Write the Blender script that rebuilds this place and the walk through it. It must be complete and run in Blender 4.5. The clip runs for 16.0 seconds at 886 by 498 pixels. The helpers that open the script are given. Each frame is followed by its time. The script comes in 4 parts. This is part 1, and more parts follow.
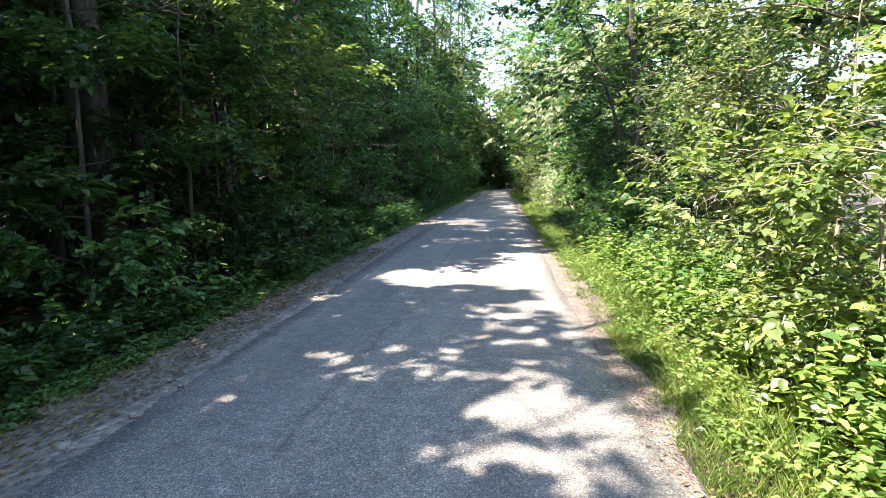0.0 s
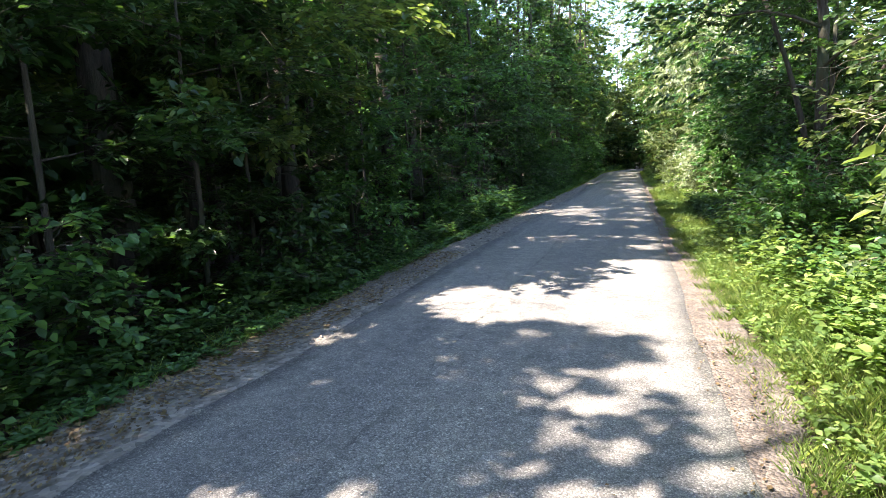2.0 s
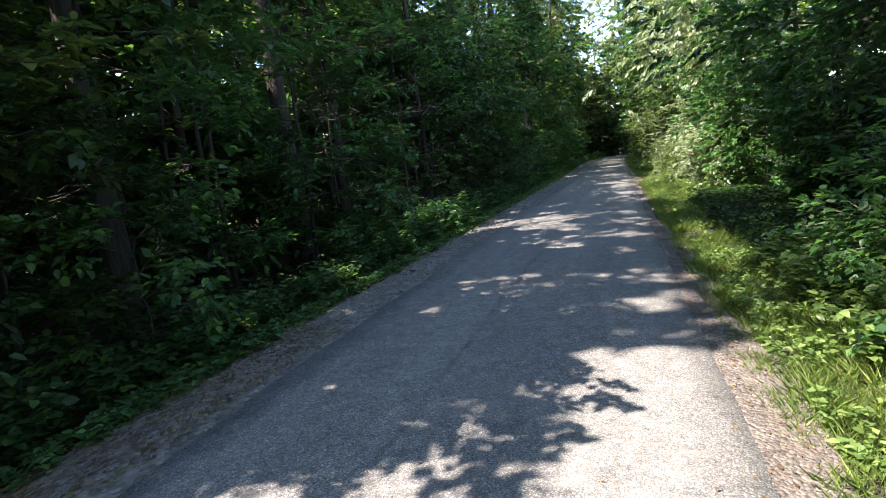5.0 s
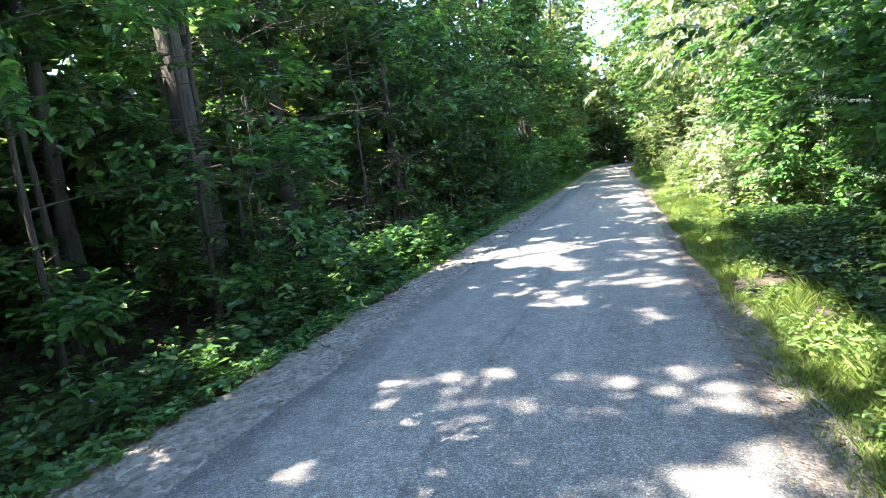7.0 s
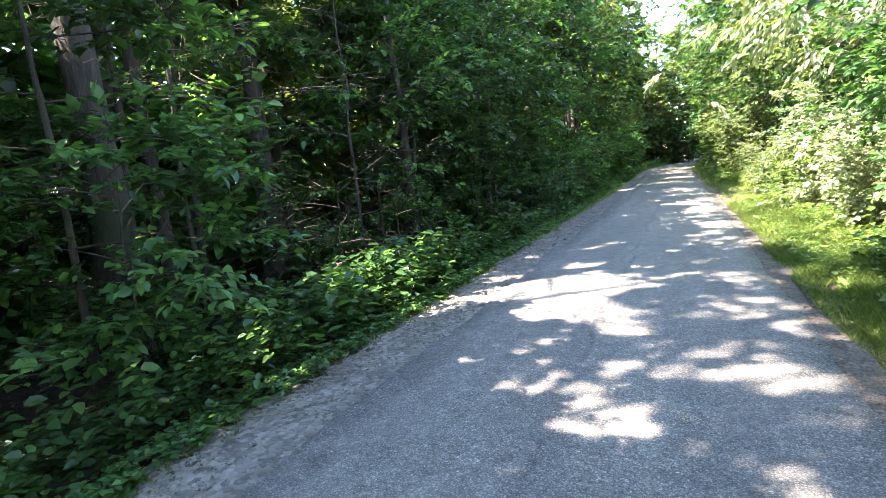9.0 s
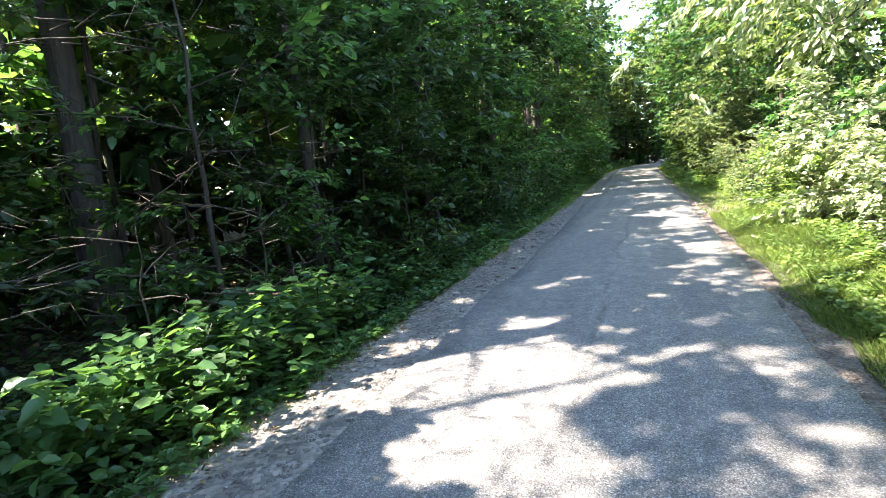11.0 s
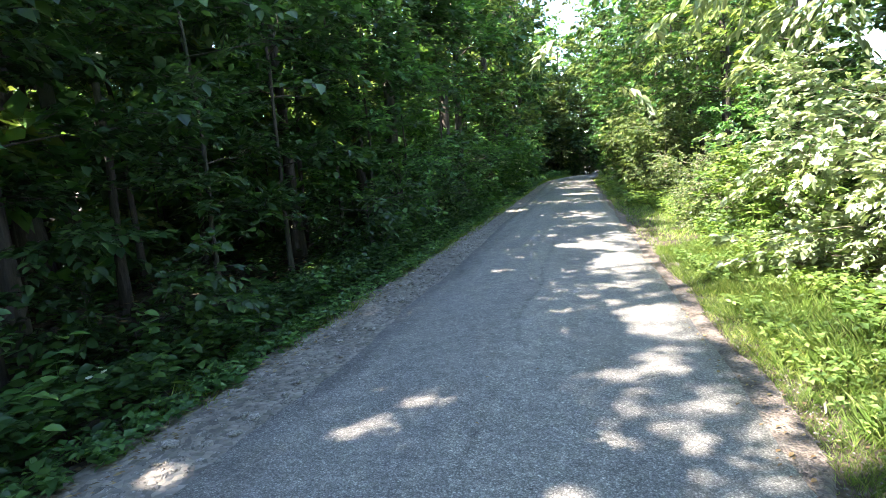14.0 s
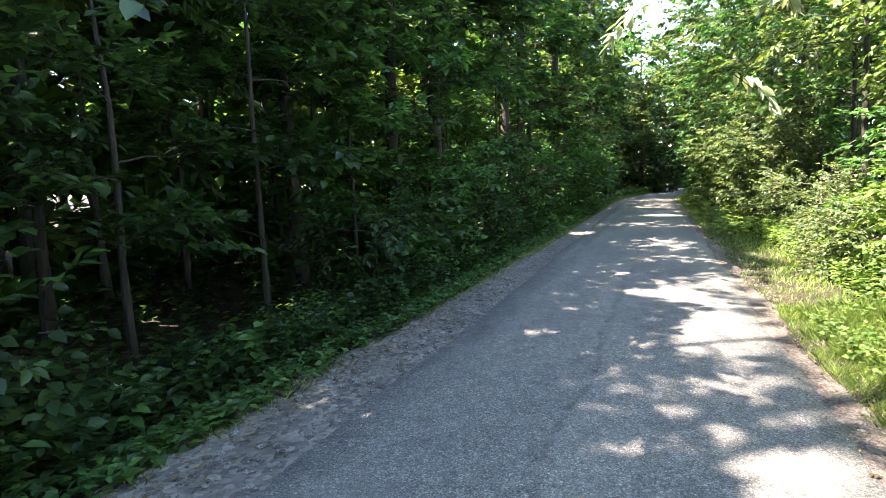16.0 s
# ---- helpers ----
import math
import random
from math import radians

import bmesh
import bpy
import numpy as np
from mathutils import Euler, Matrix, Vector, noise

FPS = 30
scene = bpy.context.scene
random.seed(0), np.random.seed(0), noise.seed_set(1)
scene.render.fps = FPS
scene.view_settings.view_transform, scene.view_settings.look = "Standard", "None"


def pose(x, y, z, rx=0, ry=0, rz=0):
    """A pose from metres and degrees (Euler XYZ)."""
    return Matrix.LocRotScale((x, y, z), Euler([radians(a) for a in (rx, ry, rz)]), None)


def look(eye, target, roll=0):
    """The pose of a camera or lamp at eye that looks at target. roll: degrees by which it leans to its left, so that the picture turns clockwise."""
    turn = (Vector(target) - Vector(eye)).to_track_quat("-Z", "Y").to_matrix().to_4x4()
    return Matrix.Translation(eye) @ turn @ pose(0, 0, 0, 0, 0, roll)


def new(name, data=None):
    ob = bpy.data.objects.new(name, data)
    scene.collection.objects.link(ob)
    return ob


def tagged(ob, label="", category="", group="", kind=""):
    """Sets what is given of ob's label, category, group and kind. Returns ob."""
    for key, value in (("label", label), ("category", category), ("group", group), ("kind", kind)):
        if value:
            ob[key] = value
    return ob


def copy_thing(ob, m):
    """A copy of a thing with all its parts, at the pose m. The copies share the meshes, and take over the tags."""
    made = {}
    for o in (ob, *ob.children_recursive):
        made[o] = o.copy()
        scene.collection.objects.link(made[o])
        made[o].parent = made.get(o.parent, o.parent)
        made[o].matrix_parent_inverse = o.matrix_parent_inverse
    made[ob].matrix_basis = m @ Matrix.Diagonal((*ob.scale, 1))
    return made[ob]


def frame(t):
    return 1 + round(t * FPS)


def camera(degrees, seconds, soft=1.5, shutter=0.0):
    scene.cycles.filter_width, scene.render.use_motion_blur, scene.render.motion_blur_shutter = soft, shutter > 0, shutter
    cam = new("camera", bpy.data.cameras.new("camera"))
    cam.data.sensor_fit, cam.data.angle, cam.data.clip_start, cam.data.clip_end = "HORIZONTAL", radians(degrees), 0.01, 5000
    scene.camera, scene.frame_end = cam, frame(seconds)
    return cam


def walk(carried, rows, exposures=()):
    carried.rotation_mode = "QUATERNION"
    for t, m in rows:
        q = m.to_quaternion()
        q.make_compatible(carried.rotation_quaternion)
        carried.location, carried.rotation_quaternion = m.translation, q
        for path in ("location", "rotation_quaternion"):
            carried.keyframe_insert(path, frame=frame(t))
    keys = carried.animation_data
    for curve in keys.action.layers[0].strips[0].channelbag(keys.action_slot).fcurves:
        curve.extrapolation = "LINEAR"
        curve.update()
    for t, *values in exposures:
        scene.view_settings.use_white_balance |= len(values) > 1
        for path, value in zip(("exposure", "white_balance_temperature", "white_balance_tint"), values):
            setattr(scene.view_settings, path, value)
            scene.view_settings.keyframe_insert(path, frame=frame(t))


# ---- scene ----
cam = camera(79.2, 16.0, 0.7)
METRES, EYE, TILT, LEAN, TURN = 20.5, 1.5, 0.0, 0.0, 7.6
ROWS = [
    (0.0, 0.0, 0.0, 0.0, -0.08, -7.63, 0.62),
    (0.5, 0.0089, 0.0309, -0.0023, 4.37, -8.98, 2.55),
    (1.0, 0.0162, 0.0586, -0.0019, 8.11, -7.77, 1.84),
    (1.5, 0.0206, 0.0898, -0.001, 9.7, -8.42, 2.82),
    (2.0, 0.0271, 0.1193, -0.0004, 13.07, -9.03, 2.58),
    (2.5, 0.0289, 0.1524, -0.0015, 12.69, -9.66, 3.92),
    (3.0, 0.0346, 0.1849, -0.0022, 11.2, -9.28, 4.59),
    (3.5, 0.0365, 0.214, -0.0021, 12.74, -8.7, 3.28),
    (4.0, 0.0373, 0.2497, -0.0009, 12.32, -10.13, 5.01),
    (4.5, 0.0424, 0.2829, 0.0013, 11.34, -9.83, 6.05),
    (7.0, 0.0539, 0.4516, 0.0015, 11.76, -8.65, 6.28),
    (7.5, 0.056, 0.4852, 0.0002, 10.43, -9.05, 6.22),
    (8.0, 0.0582, 0.5157, -0.0003, 13.55, -8.96, 5.58),
    (8.5, 0.0556, 0.5455, -0.0011, 16.61, -8.81, 5.19),
    (9.0, 0.0544, 0.5778, 0.0005, 16.9, -8.44, 5.64),
    (9.5, 0.0576, 0.6055, 0.0024, 16.42, -8.21, 5.97),
    (10.0, 0.0579, 0.6398, 0.0015, 13.54, -8.85, 6.12),
    (12.5, 0.0653, 0.7973, 0.0015, 13.82, -8.46, 5.08),
    (13.0, 0.0725, 0.8241, -0.0002, 13.12, -8.29, 5.29),
    (13.5, 0.0799, 0.8481, -0.0007, 9.41, -8.61, 4.68),
    (14.0, 0.0866, 0.8765, -0.0009, 7.48, -8.74, 3.92),
    (14.5, 0.0936, 0.9028, -0.0005, 9.89, -8.22, 3.36),
    (15.0, 0.0951, 0.9331, -0.002, 11.0, -7.95, 3.55),
    (15.5, 0.0967, 0.9633, -0.003, 13.06, -7.51, 3.11),
    (16.0, 0.0973, 0.99, -0.0023, 15.28, -7.17, 2.08),
]
# the lens stops down over the brightest stretch, opens up in the shade after it, and settles
EXPOSURES = [(0.0, 2.6, 6850, 20), (1.5, 2.5, 6850, 20), (3.5, 2.2, 6700, 20), (4.5, 1.8, 6550, 20), (7.0, 3.4, 6600, 16), (9.5, 3.45, 6850, 21),
             (12.5, 2.92, 6650, 16), (14.5, 3.1, 6650, 17), (16.0, 3.0, 6900, 21)]
walk(cam, [(t, pose(0, 0, EYE, TILT, LEAN, TURN) @ pose(METRES * x, METRES * y, METRES * z, 90 + pitch, roll, yaw)) for t, x, y, z, yaw, pitch, roll in ROWS], EXPOSURES)

# ---- world, sun ----
AZ = Vector((0.82, 0.57, 0)).normalized()          # the way the shadows fall on the ground
ELEV = radians(52)
SLIDE = np.array((AZ.x, AZ.y)) / math.tan(ELEV)    # how far a shadow moves for each metre of height
world = bpy.data.worlds.new("world")
scene.world = world
world.use_nodes = True
wn = world.node_tree.nodes
sky = wn.new("ShaderNodeTexSky")
sky.sky_type, sky.sun_disc = "NISHITA", False
sky.sun_elevation, sky.sun_rotation = ELEV, math.atan2(-AZ.x, -AZ.y)
sky.air_density, sky.dust_density, sky.ozone_density = 1.0, 0.2, 2.0
world.node_tree.links.new(sky.outputs[0], wn["Background"].inputs[0])
wn["Background"].inputs[1].default_value = 0.15
sun = new("sun", bpy.data.lights.new("sun", "SUN"))
sun.data.energy, sun.data.angle, sun.data.color = 5.0, radians(0.55), (1.0, 0.95, 0.86)
sun.matrix_world = look((-AZ.x * 40, -AZ.y * 40, 40 * math.tan(ELEV)), (0, 0, 0))


# ---- materials ----
def material(name):
    m = bpy.data.materials.new(name)
    m.use_nodes = True
    t = m.node_tree
    return m, t.nodes, t.links, t.nodes["Principled BSDF"]


def ramp(nodes, stops):
    r = nodes.new("ShaderNodeValToRGB")
    e = r.color_ramp.elements
    while len(e) < len(stops):
        e.new(0.5)
    for k, (p, c) in enumerate(stops):
        e[k].position, e[k].color = p, (*c, 1)
    return r


def noise_tex(nodes, links, scale, detail=4.0, rough=0.6, vec=None):
    n = nodes.new("ShaderNodeTexNoise")
    n.inputs["Scale"].default_value, n.inputs["Detail"].default_value, n.inputs["Roughness"].default_value = scale, detail, rough
    if vec is None:
        g = nodes.new("ShaderNodeNewGeometry")
        vec = g.outputs["Position"]
    links.new(vec, n.inputs["Vector"])
    return n


def mixed(nodes, links, fac, a, b, mode="MIX"):
    m = nodes.new("ShaderNodeMix")
    m.data_type, m.blend_type = "RGBA", mode
    for value, sock in ((fac, m.inputs[0]), (a, m.inputs[6]), (b, m.inputs[7])):
        if isinstance(value, (int, float)):
            sock.default_value = value
        elif isinstance(value, tuple):
            sock.default_value = (*value, 1)
        else:
            links.new(value, sock)
    return m.outputs[2]


def bump(nodes, links, height, strength, distance, shader):
    b = nodes.new("ShaderNodeBump")
    b.inputs["Strength"].default_value, b.inputs["Distance"].default_value = strength, distance
    links.new(height, b.inputs["Height"])
    links.new(b.outputs[0], shader.inputs["Normal"])


def leaf_material(name, dark, mid, light, glow=0.45, rough=0.42):
    """A leaf: a glossy upper face, and light that comes through it."""
    m, n, l, p = material(name)
    g = n.new("ShaderNodeNewGeometry")
    r = ramp(n, [(0.0, dark), (0.55, mid), (0.9, light), (1.0, tuple(min(1, c * 1.25) for c in light))])
    l.new(g.outputs["Random Per Island"], r.inputs[0])
    nz = noise_tex(n, l, 0.9, 3)
    tint = ramp(n, [(0.3, (0.72, 0.82, 0.75)), (0.7, (1.15, 1.08, 0.9))])
    l.new(nz.outputs[0], tint.inputs[0])
    col = mixed(n, l, 1.0, r.outputs[0], tint.outputs[0], "MULTIPLY")
    l.new(col, p.inputs["Base Color"])
    p.inputs["Roughness"].default_value = rough
    p.inputs["Specular IOR Level"].default_value = 0.5
    tr = n.new("ShaderNodeBsdfTranslucent")
    tcol = mixed(n, l, 1.0, col, (1.35, 1.4, 0.7), "MULTIPLY")
    l.new(tcol, tr.inputs[0])
    mx = n.new("ShaderNodeMixShader")
    mx.inputs[0].default_value = glow
    l.new(p.outputs[0], mx.inputs[1])
    l.new(tr.outputs[0], mx.inputs[2])
    l.new(mx.outputs[0], n["Material Output"].inputs[0])
    return m


# deep green, darkened further so that the colour itself carries shade
LEAF_DEEP_SHADE = leaf_material("leaf_deep_green_shaded", (0.030, 0.066, 0.028), (0.048, 0.105, 0.040), (0.088, 0.165, 0.055), rough=0.38)
LEAF_MAPLE = leaf_material("leaf_maple", (0.055, 0.13, 0.055), (0.085, 0.2, 0.075), (0.15, 0.3, 0.09), rough=0.38)
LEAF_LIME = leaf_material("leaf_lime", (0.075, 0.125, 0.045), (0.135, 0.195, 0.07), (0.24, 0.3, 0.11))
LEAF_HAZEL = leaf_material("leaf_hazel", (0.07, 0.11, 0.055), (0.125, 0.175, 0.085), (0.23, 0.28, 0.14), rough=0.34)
# a pale leaf, whitened further with the sun's sheen painted into its colour
LEAF_PALE_SHEEN = leaf_material("leaf_pale_sun_sheen", (0.19, 0.25, 0.15), (0.31, 0.37, 0.25), (0.46, 0.5, 0.38), glow=0.28, rough=0.30)
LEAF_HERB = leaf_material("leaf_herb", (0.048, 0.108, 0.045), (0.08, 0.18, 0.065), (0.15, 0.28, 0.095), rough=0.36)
# the herb leaf again, with sunlight put into a lighter, yellower colour
LEAF_HERB_SUNLIT = leaf_material("leaf_herb_sunlit", (0.09, 0.155, 0.05), (0.16, 0.25, 0.075), (0.29, 0.38, 0.13), rough=0.40)
GRASS = leaf_material("grass_blade", (0.12, 0.21, 0.05), (0.21, 0.32, 0.08), (0.40, 0.46, 0.19), glow=0.4)
DRY = leaf_material("dry_litter", (0.09, 0.055, 0.03), (0.17, 0.11, 0.06), (0.30, 0.22, 0.12), glow=0.15, rough=0.7)
PETAL_WHITE = leaf_material("petal_white", (0.7, 0.7, 0.62), (0.8, 0.8, 0.72), (0.85, 0.85, 0.8), glow=0.3)
PETAL_BLUE = leaf_material("petal_pale_blue", (0.5, 0.55, 0.8), (0.62, 0.66, 0.85), (0.7, 0.72, 0.9), glow=0.3)


def bark_material(name, dark, light, moss):
    m, n, l, p = material(name)
    tc = n.new("ShaderNodeTexCoord")
    mp = n.new("ShaderNodeMapping")
    mp.inputs["Scale"].default_value = (14, 14, 2.2)
    l.new(tc.outputs["Object"], mp.inputs[0])
    nz = noise_tex(n, l, 1.6, 7, 0.68, mp.outputs[0])
    r = ramp(n, [(0.32, dark), (0.62, light)])
    l.new(nz.outputs[0], r.inputs[0])
    big = noise_tex(n, l, 1.3, 4)
    rm = ramp(n, [(0.5, (0, 0, 0)), (0.68, (1, 1, 1))])
    l.new(big.outputs[0], rm.inputs[0])
    l.new(mixed(n, l, rm.outputs[0], r.outputs[0], moss), p.inputs["Base Color"])
    p.inputs["Roughness"].default_value = 0.9
    bump(n, l, nz.outputs[0], 0.9, 0.03, p)
    return m


BARK = bark_material("bark_grey_brown", (0.028, 0.022, 0.017), (0.088, 0.072, 0.057), (0.055, 0.066, 0.034))
BARK_PALE = bark_material("bark_pale_twig", (0.12, 0.10, 0.075), (0.30, 0.26, 0.20), (0.20, 0.19, 0.12))


def asphalt_material():
    m, n, l, p = material("worn_asphalt")
    g = n.new("ShaderNodeNewGeometry")
    pos = g.outputs["Position"]
    v = n.new("ShaderNodeTexVoronoi")
    v.inputs["Scale"].default_value = 120
    l.new(pos, v.inputs["Vector"])
    stone = ramp(n, [(0.0, (0.175, 0.170, 0.156)), (0.45, (0.243, 0.235, 0.215)), (0.8, (0.31, 0.298, 0.268)), (1.0, (0.45, 0.435, 0.39))])
    sep = n.new("ShaderNodeSeparateColor")
    l.new(v.outputs["Color"], sep.inputs[0])
    l.new(sep.outputs[0], stone.inputs[0])
    gap = ramp(n, [(0.30, (1, 1, 1)), (0.75, (0.48, 0.48, 0.48))])
    l.new(v.outputs["Distance"], gap.inputs[0])
    c1 = mixed(n, l, 0.8, stone.outputs[0], gap.outputs[0], "MULTIPLY")
    fine = noise_tex(n, l, 28, 5, 0.75, pos)
    fr = ramp(n, [(0.3, (0.75, 0.75, 0.76)), (0.7, (1.22, 1.22, 1.2))])
    l.new(fine.outputs[0], fr.inputs[0])
    c2 = mixed(n, l, 1.0, c1, fr.outputs[0], "MULTIPLY")
    mp = n.new("ShaderNodeMapping")
    mp.inputs["Scale"].default_value = (1.5, 0.16, 1)
    l.new(pos, mp.inputs[0])
    worn = noise_tex(n, l, 1.0, 5, 0.6, mp.outputs[0])
    wr = ramp(n, [(0.32, (0.78, 0.78, 0.80)), (0.66, (1.18, 1.16, 1.12))])
    l.new(worn.outputs[0], wr.inputs[0])
    c3 = mixed(n, l, 1.0, c2, wr.outputs[0], "MULTIPLY")
    dusty = noise_tex(n, l, 0.7, 6, 0.7, pos)
    dr = ramp(n, [(0.52, (0, 0, 0)), (0.75, (0.55, 0.55, 0.55))])
    l.new(dusty.outputs[0], dr.inputs[0])
    c4 = mixed(n, l, dr.outputs[0], c3, (0.26, 0.24, 0.21))
    sx = n.new("ShaderNodeSeparateXYZ")
    l.new(pos, sx.inputs[0])
    wob = noise_tex(n, l, 0.8, 3, 0.5, pos)
    for where, wide, tone in ((-1.25, .035, (0.6, 0.6, 0.61)), (-2.38, .16, (0.72, 0.71, 0.70))):
        d1 = n.new("ShaderNodeMath")
        d1.operation, d1.inputs[1].default_value, d1.inputs[2].default_value = "MULTIPLY_ADD", 0.35, -where - .175
        l.new(wob.outputs[0], d1.inputs[0])
        d2 = n.new("ShaderNodeMath")
        l.new(sx.outputs[0], d2.inputs[0])
        l.new(d1.outputs[0], d2.inputs[1])
        d3 = n.new("ShaderNodeMath")
        d3.operation = "ABSOLUTE"
        l.new(d2.outputs[0], d3.inputs[0])
        d4 = n.new("ShaderNodeMath")
        d4.operation, d4.inputs[1].default_value = "DIVIDE", wide
        l.new(d3.outputs[0], d4.inputs[0])
        seam = ramp(n, [(0.3, (1, 1, 1)), (1.0, (0, 0, 0))])
        l.new(d4.outputs[0], seam.inputs[0])
        patchy = noise_tex(n, l, 2.3, 5, 0.7, pos)
        pr = ramp(n, [(0.4, (0, 0, 0)), (0.6, (0.8, 0.8, 0.8))])
        l.new(patchy.outputs[0], pr.inputs[0])
        both = mixed(n, l, 1.0, seam.outputs[0], pr.outputs[0], "MULTIPLY")
        c4 = mixed(n, l, both, c4, mixed(n, l, 1.0, c4, tone, "MULTIPLY"))
    chips = n.new("ShaderNodeTexVoronoi")
    chips.inputs["Scale"].default_value = 46
    l.new(pos, chips.inputs["Vector"])
    csep = n.new("ShaderNodeSeparateColor")
    l.new(chips.outputs["Color"], csep.inputs[0])
    few = ramp(n, [(0.0, (0.62, 0.62, 0.64)), (0.16, (1, 1, 1)), (0.80, (1, 1, 1)), (0.97, (1.75, 1.72, 1.66))])
    l.new(csep.outputs[2], few.inputs[0])
    near = ramp(n, [(0.22, (1, 1, 1)), (0.42, (0, 0, 0))])
    l.new(chips.outputs["Distance"], near.inputs[0])
    c4 = mixed(n, l, near.outputs[0], c4, mixed(n, l, 1.0, c4, few.outputs[0], "MULTIPLY"))
    mott = noise_tex(n, l, 7, 4, 0.6, pos)
    mr = ramp(n, [(0.35, (0.86, 0.86, 0.87)), (0.65, (1.12, 1.12, 1.10))])
    l.new(mott.outputs[0], mr.inputs[0])
    c4 = mixed(n, l, 1.0, c4, mr.outputs[0], "MULTIPLY")
    l.new(c4, p.inputs["Base Color"])
    p.inputs["Roughness"].default_value = 0.86
    p.inputs["Specular IOR Level"].default_value = 0.35
    hm = n.new("ShaderNodeMath")
    hm.operation = "SUBTRACT"
    l.new(fine.outputs[0], hm.inputs[0])
    l.new(v.outputs["Distance"], hm.inputs[1])
    bump(n, l, hm.outputs[0], 0.55, 0.006, p)
    return m


ASPHALT = asphalt_material()


def earth_material(name, a, b, c, scale, single=False):
    m, n, l, p = material(name)
    g = n.new("ShaderNodeNewGeometry")
    pos = g.outputs["Position"]
    n1 = noise_tex(n, l, scale, 8, 0.72, pos)
    r1 = ramp(n, [(0.3, a), (0.5, b), (0.72, c)])
    l.new(n1.outputs[0], r1.inputs[0])
    v = n.new("ShaderNodeTexVoronoi")
    v.inputs["Scale"].default_value = scale * 9
    l.new(pos, v.inputs["Vector"])
    sep = n.new("ShaderNodeSeparateColor")
    l.new(v.outputs["Color"], sep.inputs[0])
    r2 = ramp(n, [(0.0, (0.6, 0.6, 0.6)), (1.0, (1.45, 1.42, 1.36))])
    l.new(sep.outputs[1], r2.inputs[0])
    tone = mixed(n, l, 1.0, r1.outputs[0], r2.outputs[0], "MULTIPLY")
    if single:
        r3 = ramp(n, [(0.0, (0.75, 0.72, 0.68)), (0.6, (1.0, 0.98, 0.95)), (1.0, (1.4, 1.37, 1.32))])
        l.new(g.outputs["Random Per Island"], r3.inputs[0])
        tone = mixed(n, l, 1.0, tone, r3.outputs[0], "MULTIPLY")
    l.new(tone, p.inputs["Base Color"])
    p.inputs["Roughness"].default_value = 0.95
    add = n.new("ShaderNodeMath")
    add.operation = "SUBTRACT"
    l.new(n1.outputs[0], add.inputs[0])
    l.new(v.outputs["Distance"], add.inputs[1])
    bump(n, l, add.outputs[0], 0.8, 0.02, p)
    return m


SOIL = earth_material("forest_soil", (0.022, 0.017, 0.011), (0.045, 0.034, 0.022), (0.085, 0.062, 0.036), 3.2)
GRAVEL = earth_material("gravel_and_dust", (0.13, 0.112, 0.092), (0.205, 0.185, 0.158), (0.30, 0.278, 0.246), 2.6)
DIRT = earth_material("dry_verge_dirt", (0.085, 0.066, 0.052), (0.15, 0.125, 0.105), (0.21, 0.19, 0.165), 6.0)
STONE = earth_material("grey_stone", (0.12, 0.115, 0.105), (0.21, 0.20, 0.185), (0.33, 0.32, 0.30), 9.0, True)


# ---- mesh helpers ----
def mesh_of(name, verts, faces, mat):
    me = bpy.data.meshes.new(name)
    k = faces.shape[1]
    me.vertices.add(len(verts))
    me.vertices.foreach_set("co", np.ascontiguousarray(verts, np.float32).ravel())
    me.loops.add(faces.size)
    me.loops.foreach_set("vertex_index", np.ascontiguousarray(faces, np.int32).ravel())
    me.polygons.add(len(faces))
    me.polygons.foreach_set("loop_start", np.arange(0, faces.size, k, dtype=np.int32))
    me.materials.append(mat)
    me.update(calc_edges=True)
    return me


def part(name, me, parent=None, label=""):
    ob = new(name, me)
    if parent is not None:
        ob.parent = parent
    if label:
        ob["label"] = label
    return ob


def unit(a):
    return a / np.maximum(np.linalg.norm(a, axis=-1, keepdims=True), 1e-9)


def leaves(pos, way, up, length, width, fine=False, fold=0.18):
    """Folded, pointed leaves: from pos along way, facing up. Returns vertices and faces."""
    n = len(pos)
    side = unit(np.cross(way, up))
    up = np.cross(side, way)
    L, W = np.reshape(length, (-1, 1)) * np.ones((n, 1)), np.reshape(width, (-1, 1)) * np.ones((n, 1))
    if fine:
        rows = ((0, 0, 0), (.28, .5, fold), (.66, .40, fold * .7), (1, 0, -.12), (.66, -.40, fold * .7), (.28, -.5, fold))
        quads = np.array(((0, 3, 2, 1), (0, 5, 4, 3)))
    else:
        rows = ((0, 0, 0), (.42, .5, fold), (1, 0, -.1), (.42, -.5, fold))
        quads = np.array(((0, 2, 1), (0, 3, 2)))
    v = np.stack([pos + way * L * a + side * W * b + up * W * c for a, b, c in rows], 1)
    f = quads[None] + (np.arange(n) * len(rows))[:, None, None]
    return v.reshape(-1, 3), f.reshape(-1, quads.shape[1])


